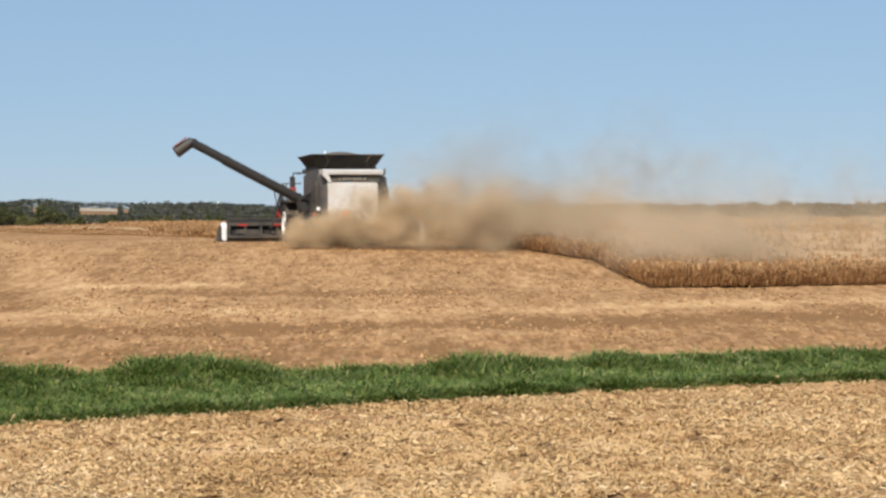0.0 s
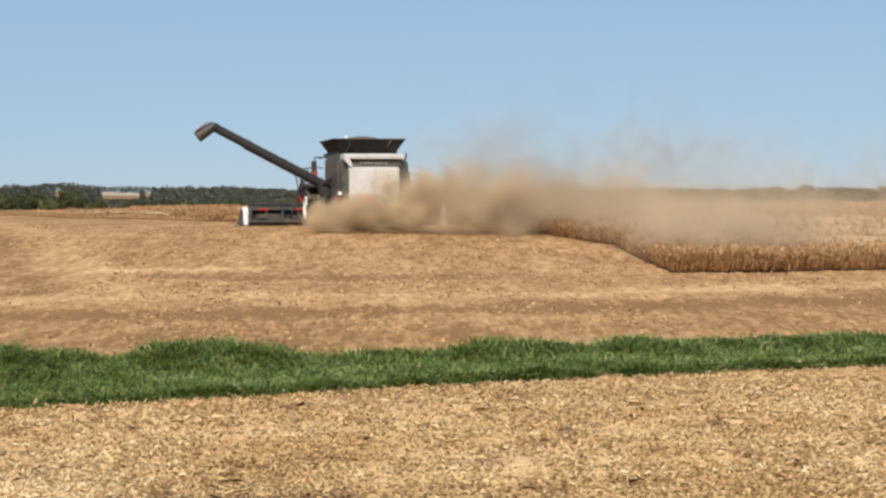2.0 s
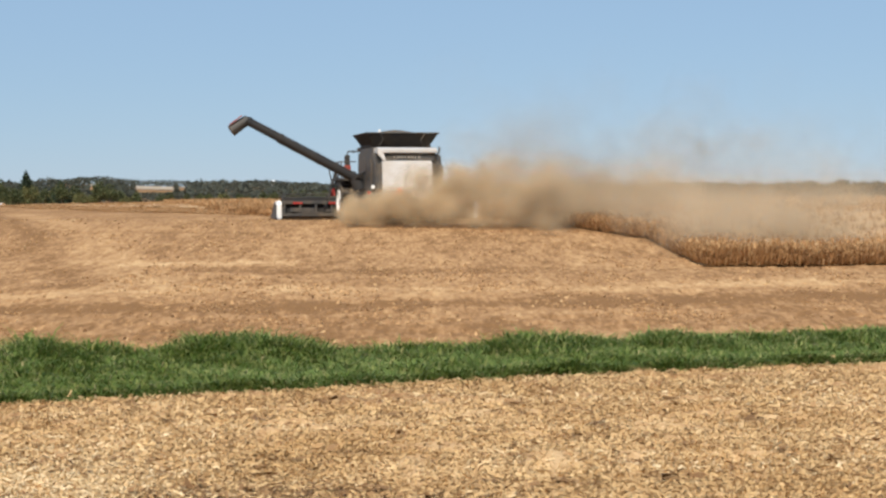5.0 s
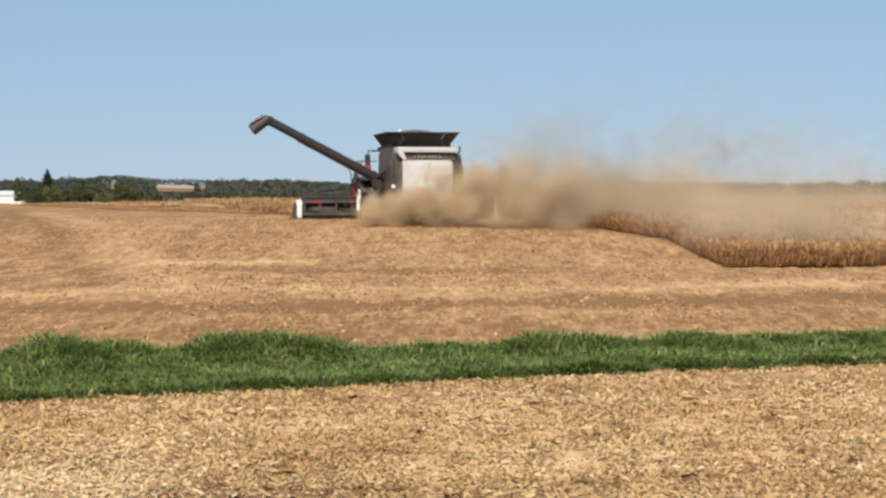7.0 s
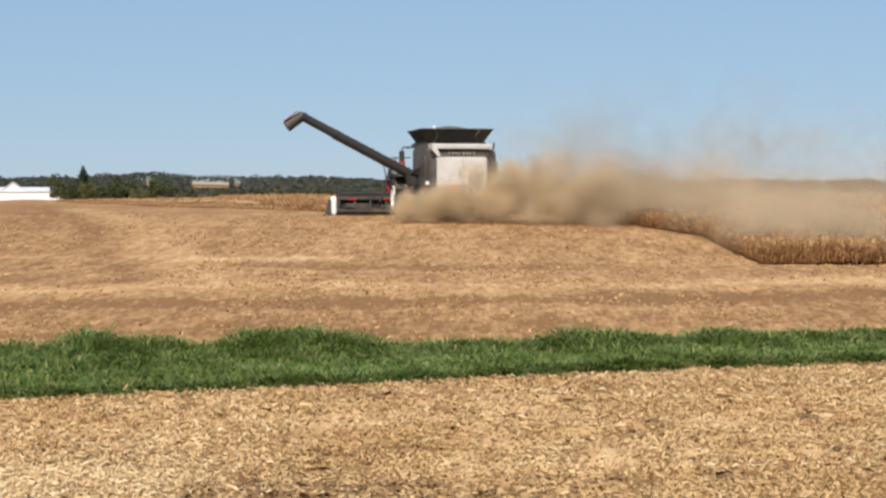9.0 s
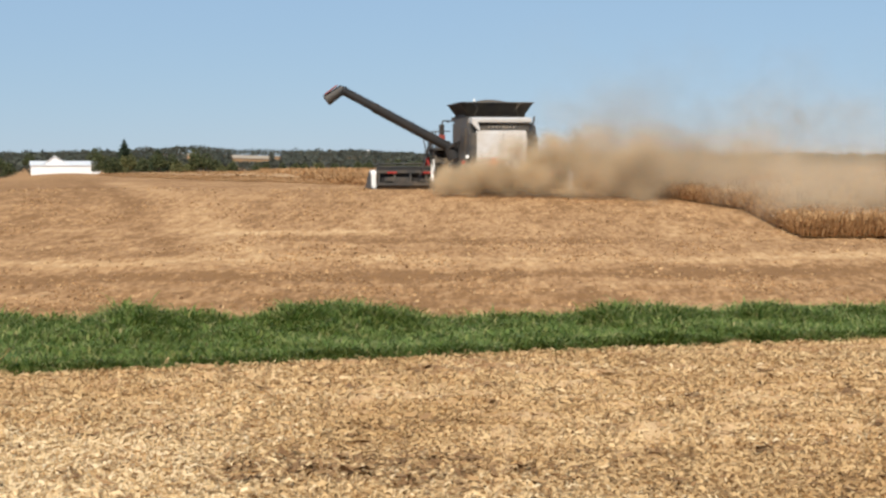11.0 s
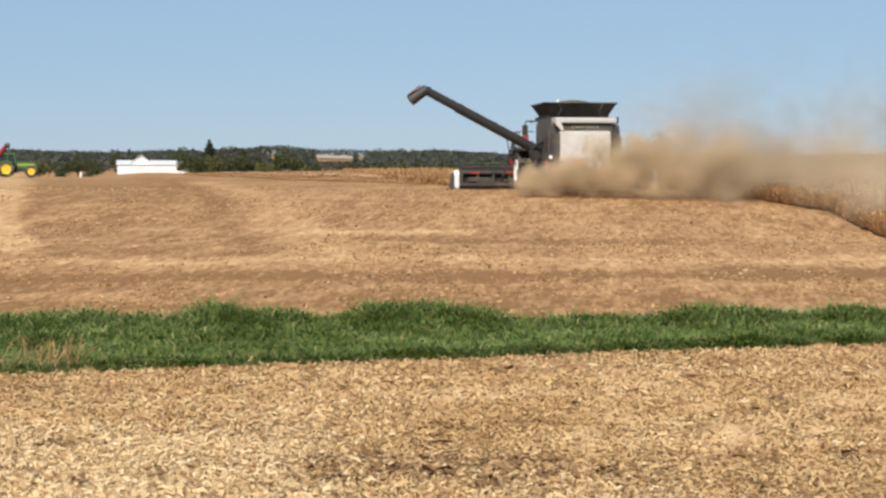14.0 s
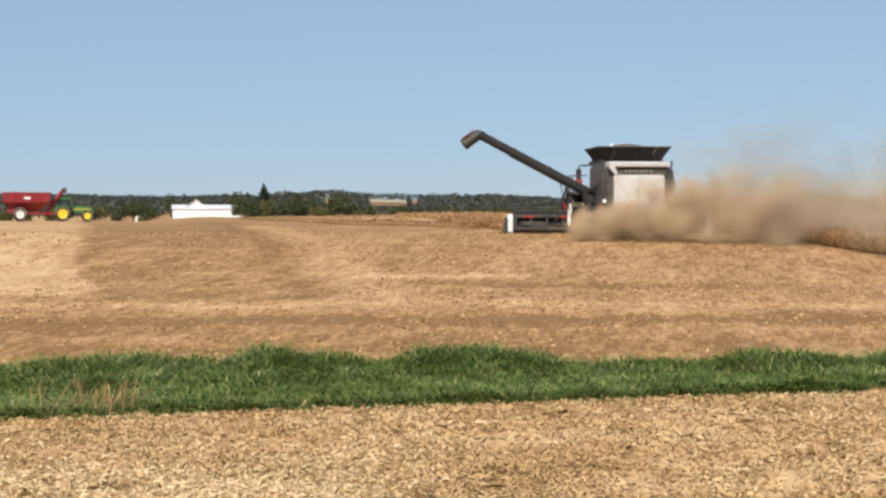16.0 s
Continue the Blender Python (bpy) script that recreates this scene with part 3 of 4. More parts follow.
    part("work_lamp", box(-1.62, -1.5, 5.0, 5.08, 3.15, 3.25), BLACK, h, "", 0.01)
    # lamps and sign at the rear
    for sx in (-1, 1):
        bar = part("lamp_arm", box(min(sx * 1.3, sx * 1.62), max(sx * 1.3, sx * 1.62), 0.16, 0.24, 1.42, 1.5), BLACK, h, "", 0.01)
        part("tail_lamp", moved(rod((0, -0.04, 0), (0, 0.05, 0), 0.075, seg=18), Matrix.Translation((sx * 1.6, 0.12, 1.36))), LAMP_RED, bar, "round red tail lamp")
        part("reversing_lamp", moved(rod((0, -0.05, 0), (0, 0.06, 0), 0.075, seg=18), Matrix.Translation((sx * 1.44, 0.12, 1.6))), WHITE, bar, "round white lamp")
    part("warning_triangle", prism([(-0.56, 1.28), (-0.5, 1.24), (-0.2, 1.24), (-0.14, 1.28), (-0.32, 1.56), (-0.38, 1.56)], -0.14, -0.12, "y"), ORANGE, hood, "orange slow-vehicle triangle")
    chop = part("straw_chopper", prism([(-0.35, 0.75), (0.3, 1.15), (0.9, 1.1), (0.9, 0.65), (0.0, 0.6)], -1.05, 1.05), BLACK, h, "straw chopper under the hood", 0.03)
    for k in range(7):
        x = -0.9 + k * 0.3
        part("vane", prism([(-0.55, 0.66), (-0.3, 0.78), (0.1, 0.72), (0.0, 0.6)], x - 0.012, x + 0.012), BLACK, chop)
    # running gear
    wheel("front_wheel", h, -2.15, -1.35, 5.6, 0.98, 0.5, 18, -1)
    wheel("front_wheel", h, 1.35, 2.15, 5.6, 0.98, 0.5, 18, 1)
    wheel("rear_wheel", h, -2.0, -1.45, 1.5, 0.7, 0.36, 16, -1)
    wheel("rear_wheel", h, 1.45, 2.0, 1.5, 0.7, 0.36, 16, 1)
    part("front_axle", box(-1.4, 1.4, 5.35, 5.85, 0.75, 1.15), BLACK, h, "", 0.03)
    part("rear_axle", box(-1.5, 1.5, 1.38, 1.62, 0.6, 0.8), BLACK, h, "", 0.03)
    part("wheel_guard", prism([(4.5, 1.9), (4.5, 1.98), (6.3, 2.06), (6.75, 1.75), (6.7, 1.68), (6.25, 1.97)], -2.2, -1.36), BLACK, h, "black fender over the wheel", 0.01)
    part("side_reflector", box(-2.42, -2.22, 6.2, 6.26, 1.22, 1.6), LAMP_RED, h, "red reflector board beside the wheel", 0.01)
    part("reflector_stay", tube([(-2.2, 6.3, 1.75), (-2.34, 6.28, 1.5), (-2.6, 6.6, 0.75)], 0.035), BLACK, h)
    part("feeder_house", prism([(6.2, 0.9), (6.2, 1.75), (8.0, 1.05), (8.0, 0.35)], -0.75, 0.75), BLACK, h, "sloping feeder house", 0.03)
    # cutting header
    hd = part("header", prism([(7.75, 0.16), (7.68, 0.3), (7.72, 0.38), (7.85, 0.38), (9.2, 0.16), (9.2, 0.1)], -4.5, 4.5), CHARCOAL, h, "wide dark cutting header")
    part("back_sheet", box(-4.45, 4.45, 7.84, 7.88, 0.3, 1.14), AUGER, hd)
    part("top_beam", box(-4.5, 4.5, 7.62, 7.8, 0.86, 1.02), CHARCOAL, hd, "", 0.02)
    part("lower_beam", box(-4.5, 4.5, 7.6, 7.76, 0.3, 0.44), CHARCOAL, hd, "", 0.02)
    for k in range(13):
        x = -4.38 + k * 0.73
        part("upright", prism([(7.6, 0.36), (7.64, 0.92), (7.78, 0.92), (7.78, 0.36)], x - 0.045, x + 0.045), CHARCOAL, hd, "", 0.008)
    for x0, x1, z0, z1 in ((-4.1, -3.0, 0.5, 0.7), (-3.6, -2.6, 0.42, 0.5), (-2.5, -1.2, 0.5, 0.62)):
        part("hose_guard", box(x0, x1, 7.58, 7.7, z0, z1), CHARCOAL, hd, "", 0.015)
    for sx in (-1, 1):
        end = part("end_divider", prism([(7.6, 0.14), (7.6, 0.86), (7.75, 1.02), (8.6, 1.0), (10.2, 0.3), (10.4, 0.1)], min(sx * 4.5, sx * 4.72), max(sx * 4.5, sx * 4.72)), WHITE, hd, "white end divider", 0.04)
        part("side_sheet", prism([(7.7, 0.16), (7.7, 0.8), (8.6, 0.95), (10.1, 0.28), (10.3, 0.12)], sx * 4.74 - 0.012, sx * 4.74 + 0.012), CHARCOAL, end, "dark outer sheet")
        part("skid", box(min(sx * 4.45, sx * 4.72), max(sx * 4.45, sx * 4.72), 7.55, 8.6, 0.02, 0.14), BLACK, end, "", 0.02)
        for x in (4.0, 2.4):
            part("header_lamp", box(min(sx * x, sx * (x - 0.45)), max(sx * x, sx * (x - 0.45)), 7.56, 7.615, 0.86, 0.95), LAMP_RED, hd, "red marker lamp", 0.01)
    reel = part("reel", rod((-4.35, 8.75, 0.86), (4.35, 8.75, 0.86), 0.07, seg=10), BLACK, h, "pick-up reel with tined bats")
    for k in range(6):
        a = 2 * math.pi * k / 6 + 0.3
        y, z = 8.75 + 0.46 * math.cos(a), 0.86 + 0.46 * math.sin(a)
        bat = part("bat", rod((-4.35, y, z), (4.35, y, z), 0.035, seg=8), BLACK, reel)
        tagged(part("tines", tine_row(y, z), BLACK, bat), kind="stuff")
    for x in (-4.3, -1.5, 1.5, 4.3):
        bm = bmesh.new()
        for k in range(6):
            a = 2 * math.pi * k / 6 + 0.3
            rod((x, 8.75, 0.86), (x, 8.75 + 0.46 * math.cos(a), 0.86 + 0.46 * math.sin(a)), 0.022, seg=6, bm=bm)
        part("spider", bm, BLACK, reel)
    for x in (-4.4, 4.4):
        part("reel_arm", tube([(x, 7.75, 1.0), (x, 8.2, 1.12), (x, 8.75, 0.86)], 0.05), BLACK, h)
    return h


build_harvester()


# ---- loose growth and litter ----
def slivers(n_rng, base, size, width, lift, spread):
    """Thin kinked flakes: two triangles each."""
    n = len(base)
    a = n_rng.uniform(0, 2 * np.pi, n)
    up = n_rng.normal(0, lift, n)
    d = np.stack([np.cos(a) * np.cos(up), np.sin(a) * np.cos(up), np.abs(np.sin(up))], 1) * size[:, None]
    s = np.stack([-np.sin(a), np.cos(a), n_rng.normal(0, spread, n)], 1) * width[:, None]
    v = np.stack([base - d / 2 - s / 2, base + s * 0.6, base + d / 2, base - s * 0.6 - d * 0.1], 1)
    v[:, :, 2] = np.maximum(v[:, :, 2], base[:, None, 2] - 0.004)
    f = np.arange(4 * n).reshape(n, 4)
    return v.reshape(-1, 3), f


def build_litter():
    """Curled flakes of straw and pods, thick in the foreground."""
    rng = np.random.default_rng(5)
    n = 330000
    r = np.exp(rng.uniform(np.log(11.3), np.log(27), n))
    a = rng.uniform(-0.4, 0.34, n)
    x, y = r * np.sin(a), r * np.cos(a)
    clump = lattice(x * 1.6, y * 1.6, 21) * 0.6 + lattice(x * 4.3, y * 4.3, 22) * 0.6
    keep = (rng.uniform(0, 1, n) < (0.25 + clump) * np.where(y > strip_far(x), 0.06, 1.0)) & ~((y > strip_near(x) - 0.02) & (y < strip_far(x)))
    x, y, r = x[keep], y[keep], r[keep]
    n = len(x)
    size = rng.gamma(3.0, 0.011, n) * (0.8 + r / 50) + 0.015
    w = np.minimum(size * rng.uniform(0.14, 0.4, n), 0.02)
    a = rng.uniform(0, 2 * np.pi, n)
    lift = np.abs(rng.normal(0, 0.45, n))
    d = np.stack([np.cos(a) * np.cos(lift), np.sin(a) * np.cos(lift), np.sin(lift)], 1) * size[:, None] * 0.5
    s = np.stack([-np.sin(a), np.cos(a), rng.normal(0, 0.5, n)], 1) * w[:, None] * 0.5
    curl = np.stack([rng.normal(0, 0.3, n), rng.normal(0, 0.3, n), rng.uniform(0.0, 0.55, n)], 1) * size[:, None] * 0.6
    c = np.stack([x, y, land(x, y) + 0.006 + rng.gamma(1.5, 0.009, n)], 1)
    v = np.stack([c - d - s * 0.6, c - d + s * 0.6, c + curl + s, c + curl - s, c + d + s * 0.5, c + d - s * 0.5], 1)
    v[:, :, 2] = np.maximum(v[:, :, 2], c[:, None, 2] - 0.01)
    drift = step(-1.0, -2.4, x + 0.5 * (lattice(y * 1.3, x * 0.8, 23) - 0.5)) * (1 - step(13.4, 15.6, y)) + 0.3 * step(0.6, 0.8, lattice(x * 0.45 + 7, y * 0.9, 24))
    pale = rng.uniform(0, 1, n) < 0.75 * drift
    for name, those, material, label in (("crop_residue", ~pale, LITTER, "scattered tan straw and pods on the stubble"), ("pale_chaff", pale, CHAFF, "cream-coloured chaff lying in drifts on the stubble")):
        w_ = v[those]
        i = np.arange(len(w_))[:, None] * 6
        f = np.concatenate([i + np.array([[0, 1, 2, 3]]), i + np.array([[3, 2, 4, 5]])])
        tagged(cloud_mesh(name, w_.reshape(-1, 3), f, material), label, "crop residue", kind="stuff")


def build_stubble():
    """Short cut stems and tufts of residue standing over the rest of the field."""
    rng = np.random.default_rng(9)
    n = 90000
    r = np.exp(rng.uniform(np.log(23), np.log(85), n))
    a = rng.uniform(-0.4, 0.34, n)
    x, y = r * np.sin(a), r * np.cos(a)
    u, v_ = along(x, y)
    row = lattice(u * 0.9, v_ * 0.11, 81) * 0.5 + lattice(x * 0.8, y * 0.25, 82) * 0.5
    keep = (rng.uniform(0, 1, n) < 0.06 + 0.8 * step(0.42, 0.8, row)) & (y > strip_far(x) + 0.1) & ~in_crop(x, y)
    x, y, r = x[keep], y[keep], r[keep]
    n = len(x)
    tall = rng.gamma(4, 0.006, n) * (0.7 + 0.3 * np.minimum(r, 90) / 40)
    w = rng.uniform(0.012, 0.045, n) * (0.5 + r / 60)
    a = rng.uniform(0, 2 * np.pi, n)
    p = np.stack([x, y, land(x, y) + 0.0], 1)
    s = np.stack([np.cos(a), np.sin(a), 0 * a], 1) * w[:, None]
    lean = np.stack([rng.normal(0, 0.6, n) * tall, rng.normal(0, 0.6, n) * tall, tall], 1)
    v = np.stack([p - s, p + s, p + lean + s * 0.4, p + lean * 0.9 - s * 0.5], 1).reshape(-1, 3)
    return tagged(cloud_mesh("stubble", v, np.arange(4 * n).reshape(n, 4), STUBBLE), "short cut stems and tufts over the harvested field", "stubble", kind="stuff")


def build_stalks():
    """Dark broken stalks and clods lying in the pale chaff."""
    rng = np.random.default_rng(10)
    spots = 210
    r = np.exp(rng.uniform(np.log(11.5), np.log(19), spots))
    a = rng.uniform(-0.4, 0.33, spots)
    k = rng.uniform(0, 1, spots) < 0.3
    cx = np.where(k, rng.normal(-1.0, 0.6, spots), r * np.sin(a))
    cy = np.where(k, rng.normal(12.6, 0.4, spots), r * np.cos(a))
    pick = rng.integers(0, spots, 3600)
    spread = rng.gamma(2, 0.05, spots)[pick]
    x, y = cx[pick] + rng.normal(0, 1.6, 3600) * spread, cy[pick] + rng.normal(0, 1, 3600) * spread
    ok = y < strip_near(x) - 0.3
    x, y = x[ok], y[ok]
    n = len(x)
    size = rng.gamma(2.4, 0.022, n) + 0.025
    v, f = slivers(rng, np.stack([x, y, land(x, y) + 0.03 + rng.uniform(0, 0.03, n)], 1), size, size * rng.uniform(0.12, 0.4, n), 0.35, 0.6)
    return tagged(cloud_mesh("broken_stalks", v, f, STALK), "dark broken stalks lying in the pale chaff", "crop residue", kind="stuff")


def build_grass():
    """Matted grass: bent blades in tufts, each blade of two pieces."""
    rng = np.random.default_rng(6)
    n, tufts = 230000, 15000
    tx = rng.uniform(-11, 11, tufts)
    tq = np.where(rng.uniform(0, 1, tufts) < 0.2, rng.uniform(0, 0.1, tufts), rng.uniform(0, 1, tufts))
    ty = strip_near(tx) + (strip_far(tx) - strip_near(tx)) * tq
    lean = rng.uniform(0, 2 * np.pi, tufts)
    size = rng.uniform(0.5, 1.35, tufts)
    t = rng.integers(0, tufts, n)
    ox, oy = rng.normal(0, 0.06, n), rng.normal(0, 0.05, n)
    x, y, q = tx[t] + ox, ty[t] + oy, tq[t]
    patch = lattice(x * 1.1, y * 1.2, 34) * 0.6 + lattice(x * 3.1, y * 3.3, 32) * 0.4
    tall = (0.05 + 0.11 * patch + 0.2 * bank_height(x) * step(0.5, 0.95, q)) * (0.5 + 0.5 * step(0.0, 0.08, q)) * rng.uniform(0.55, 1.25, n) * size[t]
    a = np.where(rng.uniform(0, 1, n) < 0.5, np.arctan2(oy, ox), lean[t]) + rng.normal(0, 0.7, n)
    out = np.stack([np.cos(a), np.sin(a), 0 * a], 1)
    w = rng.uniform(0.004, 0.011, n)
    side = np.stack([-np.sin(a), np.cos(a), 0 * a], 1) * w[:, None]
    p0 = np.stack([x, y, land(x, y) + sod_rise(x, y) - 0.02], 1)
    p1 = p0 + out * (tall * rng.uniform(0.2, 1.0, n))[:, None] + np.array([0, 0, 1]) * (tall * rng.uniform(0.5, 0.85, n))[:, None]
    p2 = p1 + out * (tall * rng.uniform(0.3, 1.1, n))[:, None] + np.array([0, 0, 1]) * (tall * rng.uniform(-0.35, 0.3, n))[:, None]
    v = np.stack([p0 - side, p0 + side, p1 + side, p1 - side, p2 + side * 0.25, p2 - side * 0.25], 1)
    i = np.arange(n)[:, None] * 6
    f = np.concatenate([i + np.array([[0, 1, 2, 3]]), i + np.array([[3, 2, 4, 5]])])
    return tagged(cloud_mesh("grass", v.reshape(-1, 3), f, GRASS), "strip of long green grass between the stubble", "grass", kind="stuff")


def build_weeds():
    """Dry seed stalks standing at the near edge of the grass."""
    rng = np.random.default_rng(19)
    n = 110
    x = rng.normal(-5.75, 0.3, n)
    y = strip_near(x) + 0.1 + np.abs(rng.normal(0, 0.3, n))
    tall = rng.uniform(0.15, 0.38, n)
    a = rng.uniform(0, 2 * np.pi, n)
    p = np.stack([x, y, land(x, y) + 0.02], 1)
    s = np.stack([np.cos(a), np.sin(a), 0 * a], 1) * 0.0022
    t = p + np.stack([rng.normal(0.12, 0.12, n), rng.normal(0, 0.1, n), tall], 1)
    v = np.stack([p - s, p + s, t + s * 2.2, t - s * 2.2], 1).reshape(-1, 3)
    return tagged(cloud_mesh("dry_weeds", v, np.arange(4 * n).reshape(n, 4), STUBBLE), "dry brown seed stalks at the edge of the grass", "weeds", kind="stuff")


def build_crop():
    rng = np.random.default_rng(7)
    n = 46000
    r = np.exp(rng.uniform(np.log(52), np.log(330), n))
    a = rng.uniform(-0.25, 0.33, n)
    x, y = r * np.sin(a), r * np.cos(a)
    # thicker along the cut face
    m = 9000
    xe = rng.uniform(8.9, 25, m)
    ye = 52.9 + 0.02 * (xe - 9) + rng.exponential(0.9, m)
    ys = rng.uniform(52.9, 84, 7000)
    xs = crop_edge(ys) + rng.exponential(0.5, 7000)
    xl = rng.uniform(-50, -4, 16000)
    yl = 88 + (-5.6 - xl) * 2.9 + rng.exponential(9.0, 16000)
    x, y = np.concatenate([x, xe, xs, xl]), np.concatenate([y, ye, ys, yl])
    ok = in_crop(x + 0.12 * np.sin(y * 9), y)
    x, y = x[ok], y[ok]
    n, k = len(x), 7
    tall = rng.uniform(0.42, 0.7, n) * (0.85 + 0.3 * lattice(x / 1.1, y / 1.1, 41))
    u, v_ = along(x, y)
    tall *= np.where(u < -4.7, 0.2 + 0.4 * step(0, 40, y - (88 + (-5.6 - x) * 2.9)), 1.0)
    far = np.maximum(1, np.hypot(x, y) / 75)
    z = land(x, y)
    ph = rng.uniform(0, 1, (n, k))
    an = rng.uniform(0, 2 * np.pi, (n, k))
    out = rng.uniform(0.03, 0.17, (n, k)) * far[:, None] ** 0.5
    bot = np.stack([np.repeat(x[:, None], k, 1), np.repeat(y[:, None], k, 1), z[:, None] + ph * tall[:, None] * 0.5], -1)
    top = bot + np.stack([np.cos(an) * out, np.sin(an) * out, tall[:, None] * rng.uniform(0.3, 0.55, (n, k))], -1)
    wd = rng.uniform(0.016, 0.042, (n, k)) * far[:, None] ** 0.6
    s = np.stack([-np.sin(an), np.cos(an), 0 * an], -1) * wd[..., None]
    v = np.stack([bot - s * 0.5, top + s * 1.1, top - s * 0.9], 2).reshape(-1, 3)
    f = np.arange(3 * n * k).reshape(-1, 3)
    ob = cloud_mesh("soybean_crop", v, f, CROP)
    return tagged(ob, "standing dry golden-brown soybeans, not yet cut", "crop", kind="stuff")


def build_canopy():
    """The closed tops of the crop behind its edges."""
    rad = [54.5]
    while rad[-1] < 400:
        rad.append(rad[-1] * 1.008)
    R, A = np.meshgrid(np.array(rad), np.arange(-0.24, 0.34, 0.003), indexing="ij")
    x, y = R * np.sin(A), R * np.cos(A)
    z = land(x, y) + np.where(x < 2, 0.2, 0.42) + (lattice(x * 1.7, y * 1.7, 51) - 0.5) * 0.14
    n, k = R.shape
    idx = np.arange(n * k).reshape(n, k)
    q = np.stack([idx[:-1, :-1], idx[1:, :-1], idx[1:, 1:], idx[:-1, 1:]], -1).reshape(-1, 4)
    fx, fy = x.ravel(), y.ravel()
    inside = in_crop(fx, fy) & in_crop(fx - 1.0, fy - 0.9) & in_crop(fx + 0.8, fy - 0.9) & in_crop(fx, fy - 1.4)
    inside &= (fx > 2) | in_crop(fx, fy - 18)
    q = q[inside[q].all(1)]
    used, inv = np.unique(q, return_inverse=True)
    v = np.stack([fx, fy, z.ravel()], 1)[used]
    return tagged(cloud_mesh("crop_canopy", v, inv.reshape(-1, 4)[:, ::-1], CANOPY), "closed brown canopy of the standing soybeans", "crop", kind="stuff")


CANOPY = paint("canopy_brown", (0.46, 0.29, 0.14), 0.5, 0.95, 0, 0.7, (0.58, 0.39, 0.2))


def build_dust():
    """Many soft curled puffs: a dense bank behind the chopper, a drifting veil, thin rising plumes."""
    rng = np.random.default_rng(8)
    x, y, h, r, a = [], [], [], [], []
    n = 330
    q = rng.uniform(0, 1, n)
    bx = np.where(rng.uniform(0, 1, n) < 0.24, rng.uniform(1.5, 7.5, n), -2.6 + 13.0 * q ** 1.35)
    top = 0.75 + 1.5 * step(-2.7, 0.9, bx) + 0.15 * np.sin(bx * 1.9) + 0.2 * step(1, 5, bx)
    x.append(bx), h.append(rng.uniform(0.05, 1, n) * top), r.append(rng.uniform(0.36, 0.66, n) + 0.07 * (bx + 2.5))
    y.append(HY - 1.5 - 0.35 * step(-2, 4, bx) + rng.normal(0, 0.5, n) + 0.2 * np.maximum(bx, 0) * rng.normal(0, 1, n))
    a.append(0.38 * (1 - 0.6 * step(0.0, 8, bx)))
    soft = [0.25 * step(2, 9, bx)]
    # a low layer that hangs over the standing crop, thinning out with the distance
    n = 340
    vy = 57.5 + 65 * rng.uniform(0, 1, n) ** 1.7
    vx = (3.0 + 30 * rng.uniform(0, 1, n) ** 1.15) * vy / 72
    vx = np.maximum(vx, crop_edge(vy) - 0.3 + rng.uniform(0, 5, n))
    x.append(vx), y.append(vy), h.append(0.5 + 0.8 * rng.uniform(0, 1, n) ** 1.2 * (0.6 + vy / 180)), r.append(rng.uniform(0.9, 1.8, n) * (0.6 + vy / 150))
    a.append(np.full(n, 0.19) * (1 - 0.5 * step(13, 28, vx)))
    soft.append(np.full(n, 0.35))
    n = 170
    pick = rng.uniform(0, 1, n)
    px = np.where(pick < 0.3, rng.normal(5.0, 1.5, n), np.where(pick < 0.5, rng.normal(13, 2.0, n), rng.uniform(2, 26, n)))
    x.append(px), h.append(1.5 + np.abs(rng.normal(0, 1.8, n))), r.append(rng.uniform(1.0, 2.2, n))
    y.append(HY - 2 + 0.3 * px + rng.normal(0, 2.5, n))
    a.append(0.09 * (1 - 0.45 * step(12, 24, px)) * np.exp(-np.maximum(h[-1] - 2.5, 0) / 2.6))
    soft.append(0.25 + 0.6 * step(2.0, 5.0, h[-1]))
    x, y, h, r, a = (np.concatenate(v) for v in (x, y, h, r, a))
    n, seg = len(x), 12
    up = rng.normal(0, 0.45, (n, 3)) + np.array([0, -1, 0.2])
    up /= np.linalg.norm(up, axis=1, keepdims=True)
    e1 = np.cross(up, rng.normal(0, 1, (n, 3)))
    e1 /= np.linalg.norm(e1, axis=1, keepdims=True)
    e2 = np.cross(up, e1)
    c = np.stack([x, y, land(x, y) + 0.02 + h], 1)
    rows_, body = [c + up * (0.35 * r)[:, None]], [a]
    uneven = rng.uniform(0.78, 1.22, (n, seg))
    for rho, k in ((0.33, 0.8), (0.67, 0.3), (1.0, 0.0)):
        for j in range(seg):
            w = 2 * np.pi * j / seg
            rr = (r * rho * uneven[:, j])[:, None]
            rows_.append(c + (e1 * math.cos(w) + e2 * math.sin(w)) * rr + up * (0.35 * r * (1 - rho ** 2))[:, None])
            body.append(a * k)
    v, body = np.stack(rows_, 1), np.stack(body, 1)
    v[:, :, 2] = np.maximum(v[:, :, 2], land(v[:, :, 0], v[:, :, 1]) + 0.01)
    f = [(0, 1 + j, 1 + (j + 1) % seg) for j in range(seg)]
    for k in (0, 1):
        for j in range(seg):
            i0, i1 = 1 + k * seg + j, 1 + k * seg + (j + 1) % seg
            f += [(i0, i0 + seg, i1 + seg), (i0, i1 + seg, i1)]
    f = np.array(f)[None] + (np.arange(n) * v.shape[1])[:, None, None]
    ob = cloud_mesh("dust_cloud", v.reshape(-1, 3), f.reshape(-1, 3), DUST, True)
    at = ob.data.attributes.new("body", "FLOAT", "POINT")
    at.data.foreach_set("value", body.astype(np.float32).ravel())
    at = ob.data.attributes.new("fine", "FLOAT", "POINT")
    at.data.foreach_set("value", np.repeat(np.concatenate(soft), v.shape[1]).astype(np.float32))
